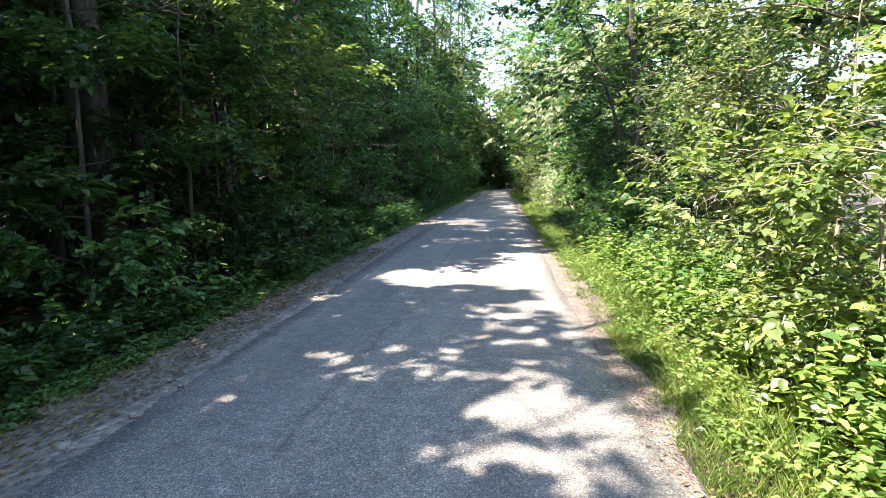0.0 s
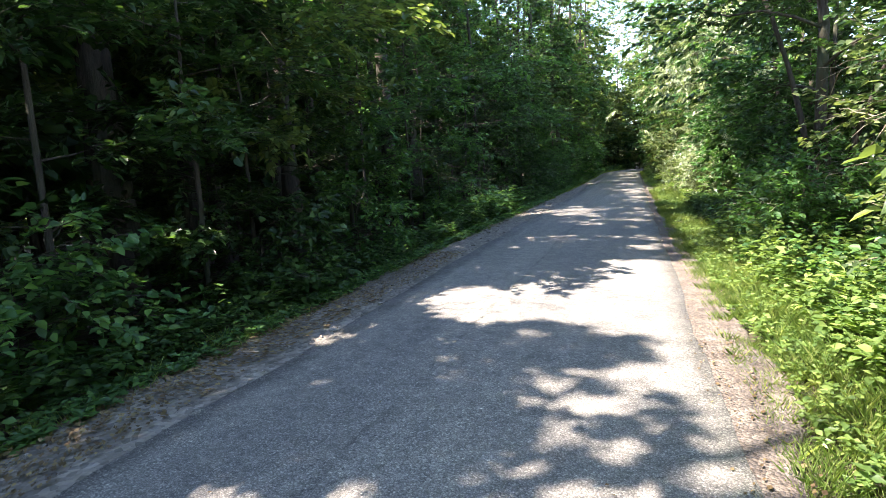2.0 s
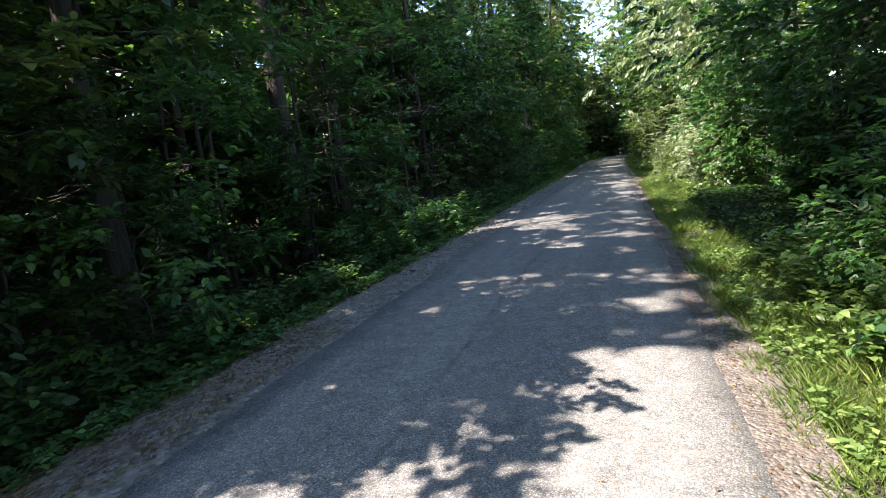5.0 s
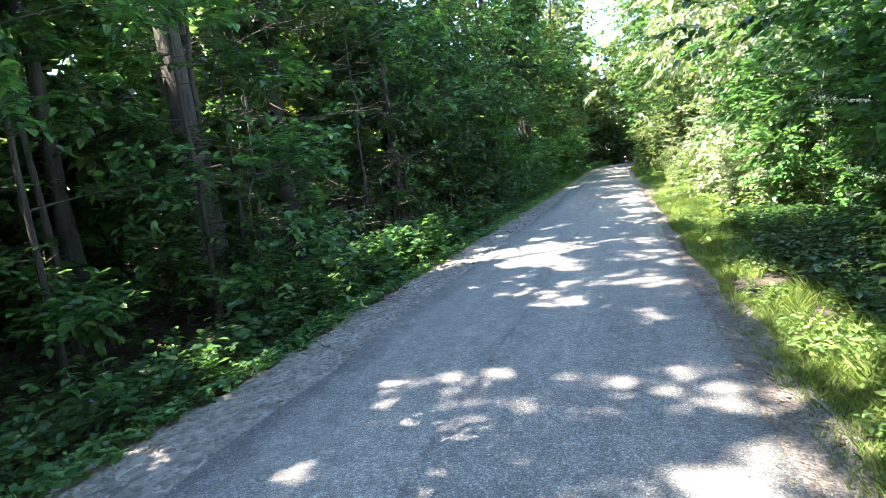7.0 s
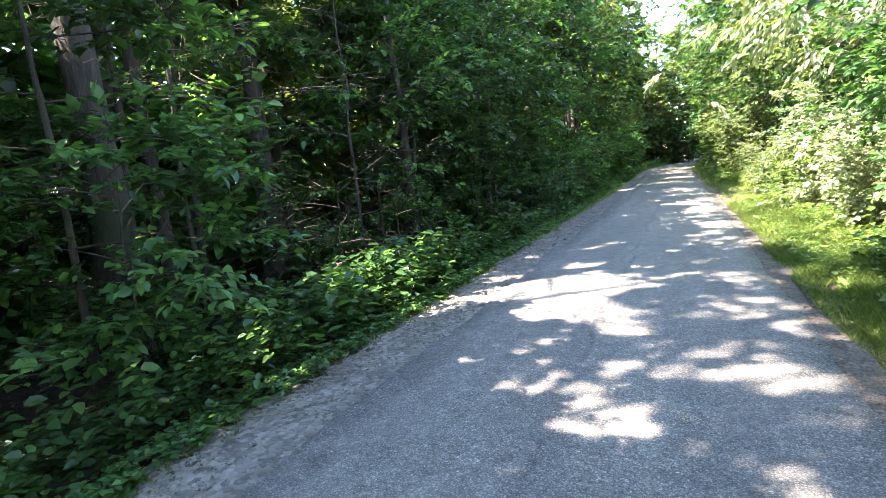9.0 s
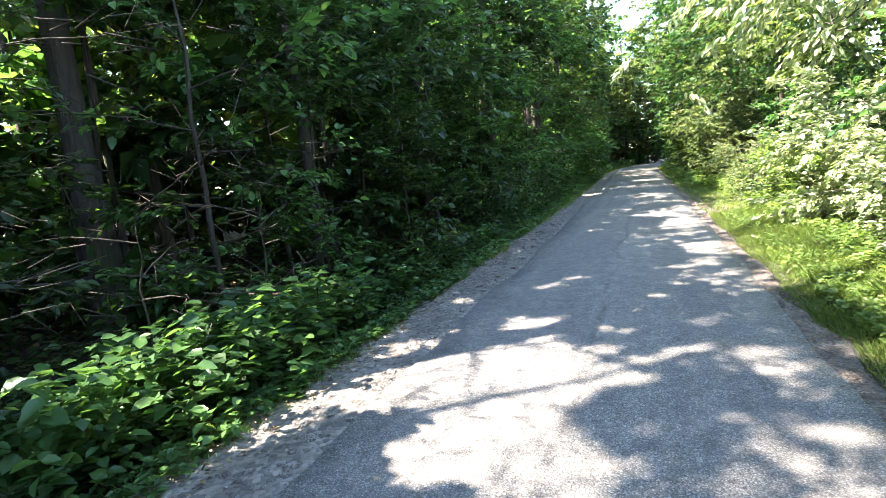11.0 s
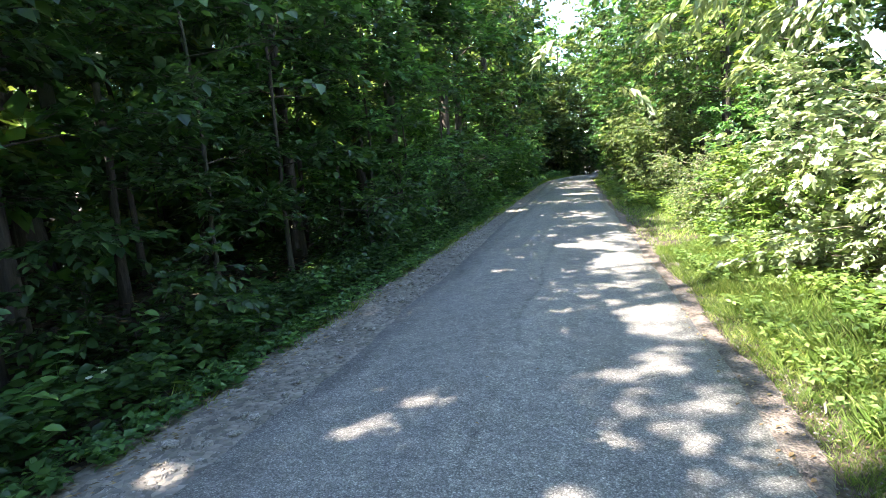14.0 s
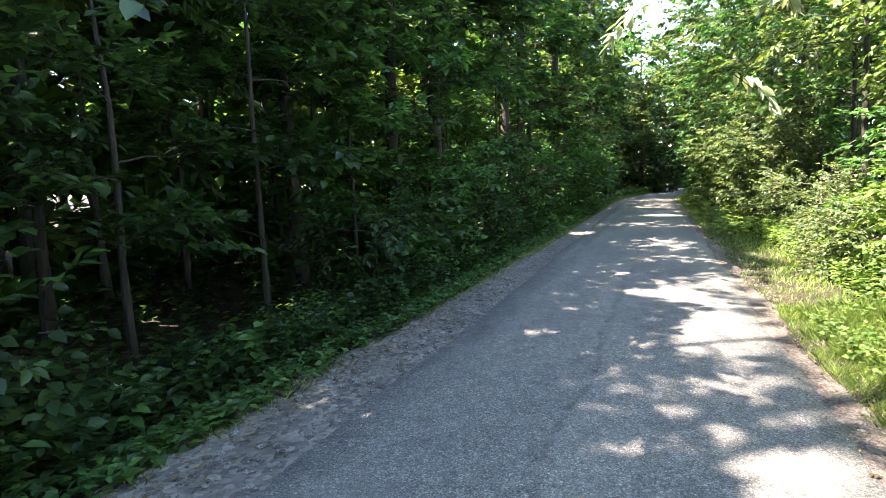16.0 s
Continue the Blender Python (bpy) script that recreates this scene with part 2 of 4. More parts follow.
def sprays(rng, origin, way, length, count, size, droop=0.25, tilt=0.45, ratio=0.62, fine=False, keep=None):
    """Twigs with leaves to both sides. Returns the leaves' mesh data and that of the twigs."""
    n = len(origin)
    way = unit(way)
    u = np.tile(np.linspace(0.12, 1.0, count), (n, 1)) + rng.uniform(-.05, .05, (n, count))
    length = np.reshape(length, (-1, 1)) * np.ones((n, 1))
    bend = np.zeros((n, count, 3))
    bend[..., 2] = -droop * (u * length) ** 2
    pos = origin[:, None] + way[:, None] * (u * length)[..., None] + bend
    flat = unit(np.cross(way, (0, 0, 1.0)) + 1e-4)
    sign = np.where(np.arange(count) % 2, 1.0, -1.0)[None, :, None]
    lw = way[:, None] * (0.35 + 0.6 * u[..., None]) + flat[:, None] * sign * (1.1 - 0.7 * u[..., None]) + rng.normal(0, .28, (n, count, 3))
    lw[..., 2] -= droop
    up = np.array((0, 0, 1.0)) + rng.normal(0, tilt, (n, count, 3))
    pos, lw, up = pos.reshape(-1, 3), unit(lw.reshape(-1, 3)), up.reshape(-1, 3)
    pos = pos + rng.normal(0, .02, pos.shape)
    if keep is not None:
        ok = keep(pos)
        pos, lw, up = pos[ok], lw[ok], up[ok]
    s = size * rng.uniform(.6, 1.25, len(pos))
    lv, lf = leaves(pos, lw, up, s, s * ratio * rng.uniform(.85, 1.15, len(pos)), fine)
    tip = origin + way * length
    tip[:, 2] -= droop * length[:, 0] ** 2
    r = 0.004 + 0.006 * length
    a = unit(np.cross(way, (0.3, 0.2, 1.0)))
    b = np.cross(way, a)
    tv = np.stack([origin + a * r, origin - a * r * .5 + b * r * .9, origin - a * r * .5 - b * r * .9, tip], 1).reshape(-1, 3)
    tf = (np.array(((0, 1, 3), (1, 2, 3), (2, 0, 3)))[None] + (np.arange(n) * 4)[:, None, None]).reshape(-1, 3)
    return (lv, lf), (tv, tf)


def tube(points, radii, sides=8, wobble=0.0, rng=None):
    """A tapered limb along points."""
    points, radii = np.asarray(points, float), np.asarray(radii, float)
    t = unit(np.gradient(points, axis=0))
    a = unit(np.cross(t, (0.31, 0.93, 0.17)))
    b = np.cross(t, a)
    ang = np.linspace(0, 2 * np.pi, sides, endpoint=False)
    rr = radii[:, None] * (1 + (rng.normal(0, wobble, (len(points), sides)) if rng is not None else 0))
    v = points[:, None] + rr[..., None] * (np.cos(ang)[None, :, None] * a[:, None] + np.sin(ang)[None, :, None] * b[:, None])
    i, j = np.meshgrid(np.arange(len(points) - 1), np.arange(sides), indexing="ij")
    k = (j + 1) % sides
    f = np.stack([i * sides + j, i * sides + k, (i + 1) * sides + k, (i + 1) * sides + j], -1).reshape(-1, 4)
    return v.reshape(-1, 3), f


def joined(pieces):
    vs, fs, at = [], [], 0
    for v, f in pieces:
        vs.append(v)
        fs.append(f + at)
        at += len(v)
    return np.concatenate(vs), np.concatenate(fs)


def smooth(me):
    me.polygons.foreach_set("use_smooth", np.ones(len(me.polygons), bool))
    return me


# ---- the lie of the land ----
def ground_z(x, y):
    """Road level along the lane, a shallow ditch to its west, a low verge to its east."""
    x, y = np.asarray(x, float), np.asarray(y, float)
    w = np.clip((-3.25 - x) / 1.5, 0, 1)
    e = np.clip((x - 0.9) / 2.0, 0, 1)
    rough = 0.05 * np.sin(1.7 * x + 0.6 * y) + 0.04 * np.sin(2.3 * y - 1.1 * x)
    far = np.clip((np.abs(x + 1.3) - 10) / 40, 0, 1)
    return -0.035 - 0.26 * w * w * (3 - 2 * w) - 0.10 * e + rough * np.clip(w + e, 0, 1) + far * 0.8 * np.sin(x * .05) * np.cos(y * .04)


def east_edge(y):
    """The asphalt's east edge; it draws in slowly, and bends off beyond the far end."""
    return np.interp(y, (-60, 0, 12, 24, 48, 70), (1.0, 0.85, 0.48, 0.2, -0.42, -0.9)) + bend_off(y)


def west_edge(y):
    return np.interp(y, (-60, 0, 10, 25, 48, 70), (-2.3, -2.35, -2.55, -2.55, -3.05, -3.4)) + bend_off(y)


def bend_off(y):
    return 0.012 * np.clip(np.asarray(y, float) - 52, 0, None) ** 2


def sheet(name, xs, ys, fz, mat):
    X, Y = np.meshgrid(xs, ys, indexing="ij")
    v = np.stack([X, Y, fz(X, Y)], -1).reshape(-1, 3)
    i, j = np.meshgrid(np.arange(len(xs) - 1), np.arange(len(ys) - 1), indexing="ij")
    c = len(ys)
    f = np.stack([i * c + j, (i + 1) * c + j, (i + 1) * c + j + 1, i * c + j + 1], -1).reshape(-1, 4)
    return smooth(mesh_of(name, v, f, mat))


far_x = np.array((-900, -500, -250, -120, -70, -45))
xs = np.concatenate([far_x, np.arange(-32, -8, 2), np.arange(-8, 6, .25), np.arange(6, 32, 2), -far_x[::-1]])
ys = np.concatenate([(-900, -400, -150, -60), np.arange(-30, 70, .5), (80, 100, 140, 200, 400, 900)])
tagged(part("ground", sheet("ground", xs, ys, ground_z, SOIL)), "dark forest soil with leaf litter under the trees", "ground", kind="structure")


def ribbon(name, y0, y1, left, right, lift, mat, step=0.25, cols=13, crown=0.0, ragged=0.0, seed=1, skirt=0.09):
    """A strip along the lane between two edges, with its sides turned down into the ground."""
    rng = np.random.default_rng(seed)
    ys = np.arange(y0, y1, step)
    rag = lambda: np.convolve(rng.normal(0, ragged, len(ys) + 4), np.ones(5) / 2.2, "valid")
    a, b = left(ys) + rag(), right(ys) + rag()
    u = np.linspace(0, 1, cols)
    X = a[:, None] + (b - a)[:, None] * u
    Z = lift + crown * (1 - (2 * u - 1) ** 2)[None] + 0.004 * np.sin(X * 2.1 + ys[:, None] * .7)
    X = np.concatenate([a[:, None] - .03, X, b[:, None] + .03], 1)
    Z = np.concatenate([Z[:, :1] - skirt, Z, Z[:, -1:] - skirt], 1)
    v = np.stack([X, np.broadcast_to(ys[:, None], X.shape), Z], -1).reshape(-1, 3)
    c = cols + 2
    i, j = np.meshgrid(np.arange(len(ys) - 1), np.arange(c - 1), indexing="ij")
    f = np.stack([i * c + j, i * c + j + 1, (i + 1) * c + j + 1, (i + 1) * c + j], -1).reshape(-1, 4)
    return smooth(mesh_of(name, v, f, mat))


tagged(part("road", ribbon("road", -60, 110, west_edge, east_edge, 0.0, ASPHALT, crown=0.02, ragged=0.022, seed=3)),
       "narrow worn grey asphalt lane with leaf-dappled shade", "road", kind="structure")
tagged(part("road_shoulder_west", ribbon("road_shoulder_west", -60, 90, lambda y: west_edge(y) - .80, lambda y: west_edge(y) + .12, -0.016, GRAVEL, ragged=0.05, seed=4)),
       "stony dusty gravel shoulder beside the asphalt", "road shoulder", kind="structure")
tagged(part("road_shoulder_east", ribbon("road_shoulder_east", -60, 90, lambda y: east_edge(y) - .08, lambda y: east_edge(y) + np.interp(y, (0, 4, 8, 13, 19), (.2, .3, .42, .32, .13)), -0.004, DIRT, ragged=0.05, seed=5, skirt=.035)),
       "strip of dry sandy dirt along the asphalt edge", "road shoulder", kind="structure")

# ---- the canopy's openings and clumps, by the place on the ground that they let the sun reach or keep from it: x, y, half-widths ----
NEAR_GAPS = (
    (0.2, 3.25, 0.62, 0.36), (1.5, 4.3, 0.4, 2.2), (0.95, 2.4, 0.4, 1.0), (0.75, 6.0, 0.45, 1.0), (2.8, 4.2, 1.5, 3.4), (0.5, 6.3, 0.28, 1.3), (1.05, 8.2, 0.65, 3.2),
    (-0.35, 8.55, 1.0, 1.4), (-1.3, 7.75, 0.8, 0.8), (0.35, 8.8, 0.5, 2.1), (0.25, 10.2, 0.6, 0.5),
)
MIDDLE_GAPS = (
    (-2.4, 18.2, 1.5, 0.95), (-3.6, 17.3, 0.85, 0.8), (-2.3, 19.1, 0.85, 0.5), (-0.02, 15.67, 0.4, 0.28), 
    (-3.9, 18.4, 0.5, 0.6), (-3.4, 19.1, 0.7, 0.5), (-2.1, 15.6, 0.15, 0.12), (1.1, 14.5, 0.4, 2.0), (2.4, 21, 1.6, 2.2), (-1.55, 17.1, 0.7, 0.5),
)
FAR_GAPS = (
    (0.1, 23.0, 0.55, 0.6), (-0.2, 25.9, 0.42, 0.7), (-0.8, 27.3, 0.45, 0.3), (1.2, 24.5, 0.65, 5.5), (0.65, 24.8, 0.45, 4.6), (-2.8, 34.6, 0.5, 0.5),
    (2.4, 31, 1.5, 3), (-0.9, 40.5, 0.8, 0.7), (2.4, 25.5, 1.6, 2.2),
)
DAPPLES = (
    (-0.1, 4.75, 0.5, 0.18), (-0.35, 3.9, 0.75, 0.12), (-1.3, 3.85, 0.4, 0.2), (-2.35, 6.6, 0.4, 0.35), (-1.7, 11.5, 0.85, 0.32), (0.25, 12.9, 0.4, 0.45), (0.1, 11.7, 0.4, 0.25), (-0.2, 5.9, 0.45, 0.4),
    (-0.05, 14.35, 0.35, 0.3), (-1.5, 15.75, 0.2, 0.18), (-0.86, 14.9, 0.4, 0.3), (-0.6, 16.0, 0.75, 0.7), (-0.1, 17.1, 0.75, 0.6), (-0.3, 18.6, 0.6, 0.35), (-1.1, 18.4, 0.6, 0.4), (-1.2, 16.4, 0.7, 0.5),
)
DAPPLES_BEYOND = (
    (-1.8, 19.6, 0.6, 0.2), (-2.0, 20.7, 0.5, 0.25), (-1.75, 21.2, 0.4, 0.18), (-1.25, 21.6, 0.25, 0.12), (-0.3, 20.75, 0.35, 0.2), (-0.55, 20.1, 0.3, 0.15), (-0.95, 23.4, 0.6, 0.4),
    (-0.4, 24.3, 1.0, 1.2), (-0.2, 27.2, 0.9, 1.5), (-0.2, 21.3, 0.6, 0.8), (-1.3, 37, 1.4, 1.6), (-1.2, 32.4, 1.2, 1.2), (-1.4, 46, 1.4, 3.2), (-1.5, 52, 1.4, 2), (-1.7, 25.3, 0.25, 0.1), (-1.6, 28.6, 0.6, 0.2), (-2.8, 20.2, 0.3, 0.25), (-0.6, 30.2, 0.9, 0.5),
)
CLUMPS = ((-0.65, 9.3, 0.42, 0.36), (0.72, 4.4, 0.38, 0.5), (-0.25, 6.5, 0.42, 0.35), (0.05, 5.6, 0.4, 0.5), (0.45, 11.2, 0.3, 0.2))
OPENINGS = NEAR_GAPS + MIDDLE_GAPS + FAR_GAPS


def value_noise(x, y, seed):
    rng = np.random.default_rng(seed)
    g = rng.random((97, 97))
    xi, yi = np.floor(x).astype(int), np.floor(y).astype(int)
    fx, fy = x - xi, y - yi
    fx, fy = fx * fx * (3 - 2 * fx), fy * fy * (3 - 2 * fy)
    at = lambda a, b: g[a % 97, b % 97]
    return (at(xi, yi) * (1 - fx) + at(xi + 1, yi) * fx) * (1 - fy) + (at(xi, yi + 1) * (1 - fx) + at(xi + 1, yi + 1) * fx) * fy


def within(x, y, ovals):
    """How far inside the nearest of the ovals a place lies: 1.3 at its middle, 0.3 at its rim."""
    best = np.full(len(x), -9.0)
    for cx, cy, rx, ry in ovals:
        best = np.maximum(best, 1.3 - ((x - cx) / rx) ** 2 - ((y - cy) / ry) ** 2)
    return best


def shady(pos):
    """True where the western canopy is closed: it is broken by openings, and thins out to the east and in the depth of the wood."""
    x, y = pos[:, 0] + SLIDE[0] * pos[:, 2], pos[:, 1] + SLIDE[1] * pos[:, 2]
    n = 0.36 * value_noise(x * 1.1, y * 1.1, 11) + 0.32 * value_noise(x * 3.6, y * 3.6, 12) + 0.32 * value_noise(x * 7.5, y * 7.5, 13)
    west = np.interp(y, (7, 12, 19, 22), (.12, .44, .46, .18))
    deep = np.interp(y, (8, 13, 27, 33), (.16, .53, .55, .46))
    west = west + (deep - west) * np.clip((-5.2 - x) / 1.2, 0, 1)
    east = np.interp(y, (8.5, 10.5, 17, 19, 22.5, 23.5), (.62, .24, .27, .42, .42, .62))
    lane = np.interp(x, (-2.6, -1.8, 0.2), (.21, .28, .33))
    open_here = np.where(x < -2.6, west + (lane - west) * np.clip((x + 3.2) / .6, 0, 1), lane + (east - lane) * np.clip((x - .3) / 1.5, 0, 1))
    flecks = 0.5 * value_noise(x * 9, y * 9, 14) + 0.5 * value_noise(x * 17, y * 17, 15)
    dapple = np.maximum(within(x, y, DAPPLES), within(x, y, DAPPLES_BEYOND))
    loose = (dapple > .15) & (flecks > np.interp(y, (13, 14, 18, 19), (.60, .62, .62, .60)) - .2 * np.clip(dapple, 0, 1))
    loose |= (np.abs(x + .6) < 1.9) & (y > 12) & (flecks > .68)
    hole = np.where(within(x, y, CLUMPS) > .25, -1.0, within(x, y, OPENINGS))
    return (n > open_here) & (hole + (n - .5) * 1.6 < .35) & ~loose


# ---- trees and shrubs ----
def grow(name, seed, base, height, spread, first, limbs, per_limb, leaf, mat, lean=(0, 0), count=13, reach=None, girth=None,
         droop=0.25, rise=0.35, fine=False, keep=None, bark=BARK, ratio=0.62, tilt=0.42, layer=0.22, twiggy=True, slim=0.38):
    """A tree or shrub as a thing: trunk, limbs and a crown of leafy sprays. reach: a heading towards which the limbs grow longer."""
    rng = np.random.default_rng(seed)
    girth = girth or 0.012 * height + 0.02
    z0 = float(ground_z(*base))
    thing = new(name)
    thing.location = (*base, z0 - 0.06)
    k = 9
    s = np.linspace(0, 1, k)
    stem = np.stack([lean[0] * s ** 1.4 + rng.normal(0, .02 * height ** .5, k) * s, lean[1] * s ** 1.4 + rng.normal(0, .02 * height ** .5, k) * s, s * height], -1)
    rad = girth * (1 - .86 * s) * (1 + .55 * np.exp(-s * 22))
    part("trunk", smooth(mesh_of("trunk", *tube(stem, rad, 10, .05, rng), bark)), thing)
    org, way, lng = [], [], []
    for i in range(limbs):
        h = first + (0.97 - first) * (i + rng.uniform(0, 1)) / limbs
        az = i * 2.399 + rng.uniform(-.5, .5)
        start = np.array([np.interp(h, s, stem[:, c]) for c in range(3)])
        d = np.array((math.cos(az), math.sin(az)))
        shape = math.sin(math.pi * min(1, .28 + .72 * (1 - (h - first) / (1 - first)))) ** .7 if h > first else 1
        L = spread * (0.45 + 0.75 * shape) * rng.uniform(.75, 1.15)
        if reach is not None:
            L *= 1 + .55 * float(np.dot(d, reach))
        u = np.linspace(0, 1, 6)
        r = rise * rng.uniform(.4, 1.5)
        path = start + np.stack([d[0] * u * L, d[1] * u * L, L * (r * u - droop * .9 * u * u)], -1) + rng.normal(0, .03 * L, (6, 3)) * u[:, None]
        lr = max(.008, girth * slim * (1 - h * .6))
        part("limb", smooth(mesh_of("limb", *tube(path, lr * (1 - .85 * u), 5), bark)), thing)
        t = rng.uniform(.1, 1.05, per_limb) ** .6
        p = np.stack([np.interp(t, u, path[:, c]) for c in range(3)], -1)
        off = rng.normal(0, 1, (per_limb, 3)) * np.array((.19, .19, layer * .75)) * L * .8
        org.append(p + off * (0.35 + .65 * t[:, None]))
        w = np.array((*d, 0.08)) * .8 + rng.normal(0, .55, (per_limb, 3)) * np.array((1, 1, .45)) + unit(off) * .4
        way.append(w)
        lng.append(rng.uniform(.55, 1.2, per_limb) * (.28 + .10 * spread))
    org, way, lng = np.concatenate(org), np.concatenate(way), np.concatenate(lng)
    at = np.array(thing.location)
    low = org[:, 2] > 0.12
    org, way, lng = org[low], way[low], lng[low]
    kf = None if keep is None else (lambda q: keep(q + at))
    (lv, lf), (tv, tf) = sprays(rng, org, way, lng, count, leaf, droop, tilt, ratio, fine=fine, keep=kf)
    tagged(part("crown", mesh_of("crown", lv, lf, mat), thing), kind="stuff")
    if twiggy:
        tagged(part("brushwood", mesh_of("brushwood", tv, tf, bark), thing), kind="stuff")
    return thing

rng = random.Random(7)
EAST, WEST = np.array((1.0, 0.15)), np.array((-1.0, -.1))
DARK_YOUNG = "young broad-leaved tree with layered dark green foliage in shade"

# west: young trees that wall the lane, then the tall ones
# the darker stretches of this wall have shade put into their leaf colour
for i in range(23):
    y = -7 + i * 2.15 + rng.uniform(-.6, .6)
    x = -5.0 + rng.uniform(-.6, .3)
    h = rng.uniform(4.4, 7.2)
    tagged(grow("understorey_tree", 100 + i, (x, y), h, 1.45, .26 if 20 < y < 27 else .15 if 9.5 < y < 14 else .07, 16, 36 if y < 17 else 27, .115 if y < 24 else .15, LEAF_DEEP_SHADE if y < 12.5 or 20 < y < 27 else (LEAF_MAPLE, LEAF_MAPLE, LEAF_DEEP_SHADE)[i % 3], reach=EAST * .5,
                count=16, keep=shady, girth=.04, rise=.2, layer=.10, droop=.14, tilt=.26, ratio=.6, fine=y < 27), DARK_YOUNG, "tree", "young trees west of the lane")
for i in range(20):
    y = -6 + i * 2.3 + rng.uniform(-.6, .6)
    x = -4.35 + rng.uniform(-.3, .2)
    if 11.5 < y < 14.5 or 22 < y < 24.5:
        continue
    tagged(grow("woodland_shrub", 150 + i, (x, y), rng.uniform(1.6, 2.4) if 14.5 < y < 20.5 or y > 27 else rng.uniform(.9, 1.6), .85 if 14.5 < y < 20.5 else .7, .06, 9, 18, .10, (LEAF_DEEP_SHADE, LEAF_MAPLE)[i % 2], reach=EAST * .2,
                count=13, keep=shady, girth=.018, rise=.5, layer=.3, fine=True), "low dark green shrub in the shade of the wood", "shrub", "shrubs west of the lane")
# crowns of 19 m and more here are raised, out of view, to cast shade
TALL = [(-6.3, 15.75, 21, .2), (-6.3, 7.6, 23, .19), (-9.4, 24.6, 15, .22), (-6.0, 27.1, 12, .11), (-7.0, 19.0, 19, .17), (-5.6, 21.5, 12, .10), (-8.4, 17.5, 20, .15), (-6.8, 12.0, 22, .16)]
TALL += [((-5.7 if y > 28 else -6.4) + rng.uniform(-1.0, .6), y, rng.uniform(18, 20) if 1 < y < 10 else rng.uniform(13, 15.5), .15) for y in (-11, -8, -4.5, -2, .6, 9.7, 30.5, 34, 37, 40.5, 44, 48, 52)]
# a row added to shade the western side
TALL += [(-9.3 + rng.uniform(-.5, .5), y, 13, .14) for y in (-12, -9, -6, -3, 0, 3.2, 21.5, 25, 28.5)]
TALL += [(x, y, h, .17) for x, y, h in ((-5.3, 36, 19), (-5.0, 42, 20), (-4.9, 47, 20), (-5.2, 53, 21), (-5.4, 58, 21), (-5.6, 31.5, 18))]
# extra trees added to close the canopy's shade over the lane
TALL += [(-7.8, 8.8, 16, .13), (-8.6, 7.2, 16, .13), (-7.3, 10.4, 15, .12), (-8.2, 15.0, 16, .13), (-7.4, 17.2, 15, .12), (-8.0, 13.2, 15, .12)]
for i, (x, y, h, g) in enumerate(TALL):
    tagged(grow("forest_tree", 200 + i, (x, y), h, 2.6, .27 if h < 19 or y > 28 else .28, 28 if h > 17 else 20, 46 if -6 < y < 26 else 34, .15 if 6 < y < 28 else .19 if y < 28 else .25, LEAF_DEEP_SHADE if y < 8 else (LEAF_MAPLE, LEAF_LIME, LEAF_DEEP_SHADE)[i % 3], lean=(.3, 0) if y > 28 else (-.4, 0), reach=EAST * (.15 if 10 < y < 28 else .5),
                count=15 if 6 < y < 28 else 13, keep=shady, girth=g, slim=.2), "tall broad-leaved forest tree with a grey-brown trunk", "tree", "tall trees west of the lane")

# lime leaf colour stands in for sun on a maple branch
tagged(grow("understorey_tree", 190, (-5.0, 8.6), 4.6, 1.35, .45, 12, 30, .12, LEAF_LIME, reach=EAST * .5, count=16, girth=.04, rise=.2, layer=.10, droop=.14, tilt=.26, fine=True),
       "young tree with sunlight put into its bright lime-green leaf colour", "tree", "young trees west of the lane")

for i in range(16):
    y = 7 + i * 1.5 + rng.uniform(-.5, .5)
    tagged(grow("slender_tree", 240 + i, (-7.0 + rng.uniform(-1.4, .8), y), rng.uniform(7.5, 10), 1.3, .42, 8, 26, .13, (LEAF_DEEP_SHADE, LEAF_MAPLE)[i % 2], lean=(rng.uniform(-.6, .6), rng.uniform(-.5, .5)),
                count=15, keep=shady, girth=rng.uniform(.035, .07)), "slender forest tree with a thin dark bare trunk", "tree", "slender trees in the wood")

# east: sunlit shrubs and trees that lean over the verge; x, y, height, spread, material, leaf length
# around the bay, y 9 to 17, shade is put into darker leaf colours
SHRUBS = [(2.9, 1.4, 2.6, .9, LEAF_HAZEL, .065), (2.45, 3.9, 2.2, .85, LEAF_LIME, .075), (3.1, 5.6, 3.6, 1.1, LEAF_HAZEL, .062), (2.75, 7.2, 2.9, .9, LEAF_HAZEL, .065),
          (3.7, 8.9, 3.4, 1.0, LEAF_DEEP_SHADE, .075), (2.15, 10.7, 1.5, .7, LEAF_MAPLE, .08), (3.3, 13.0, 1.8, .8, LEAF_DEEP_SHADE, .08), (3.6, 15.2, 2.6, .9, LEAF_DEEP_SHADE, .085)]
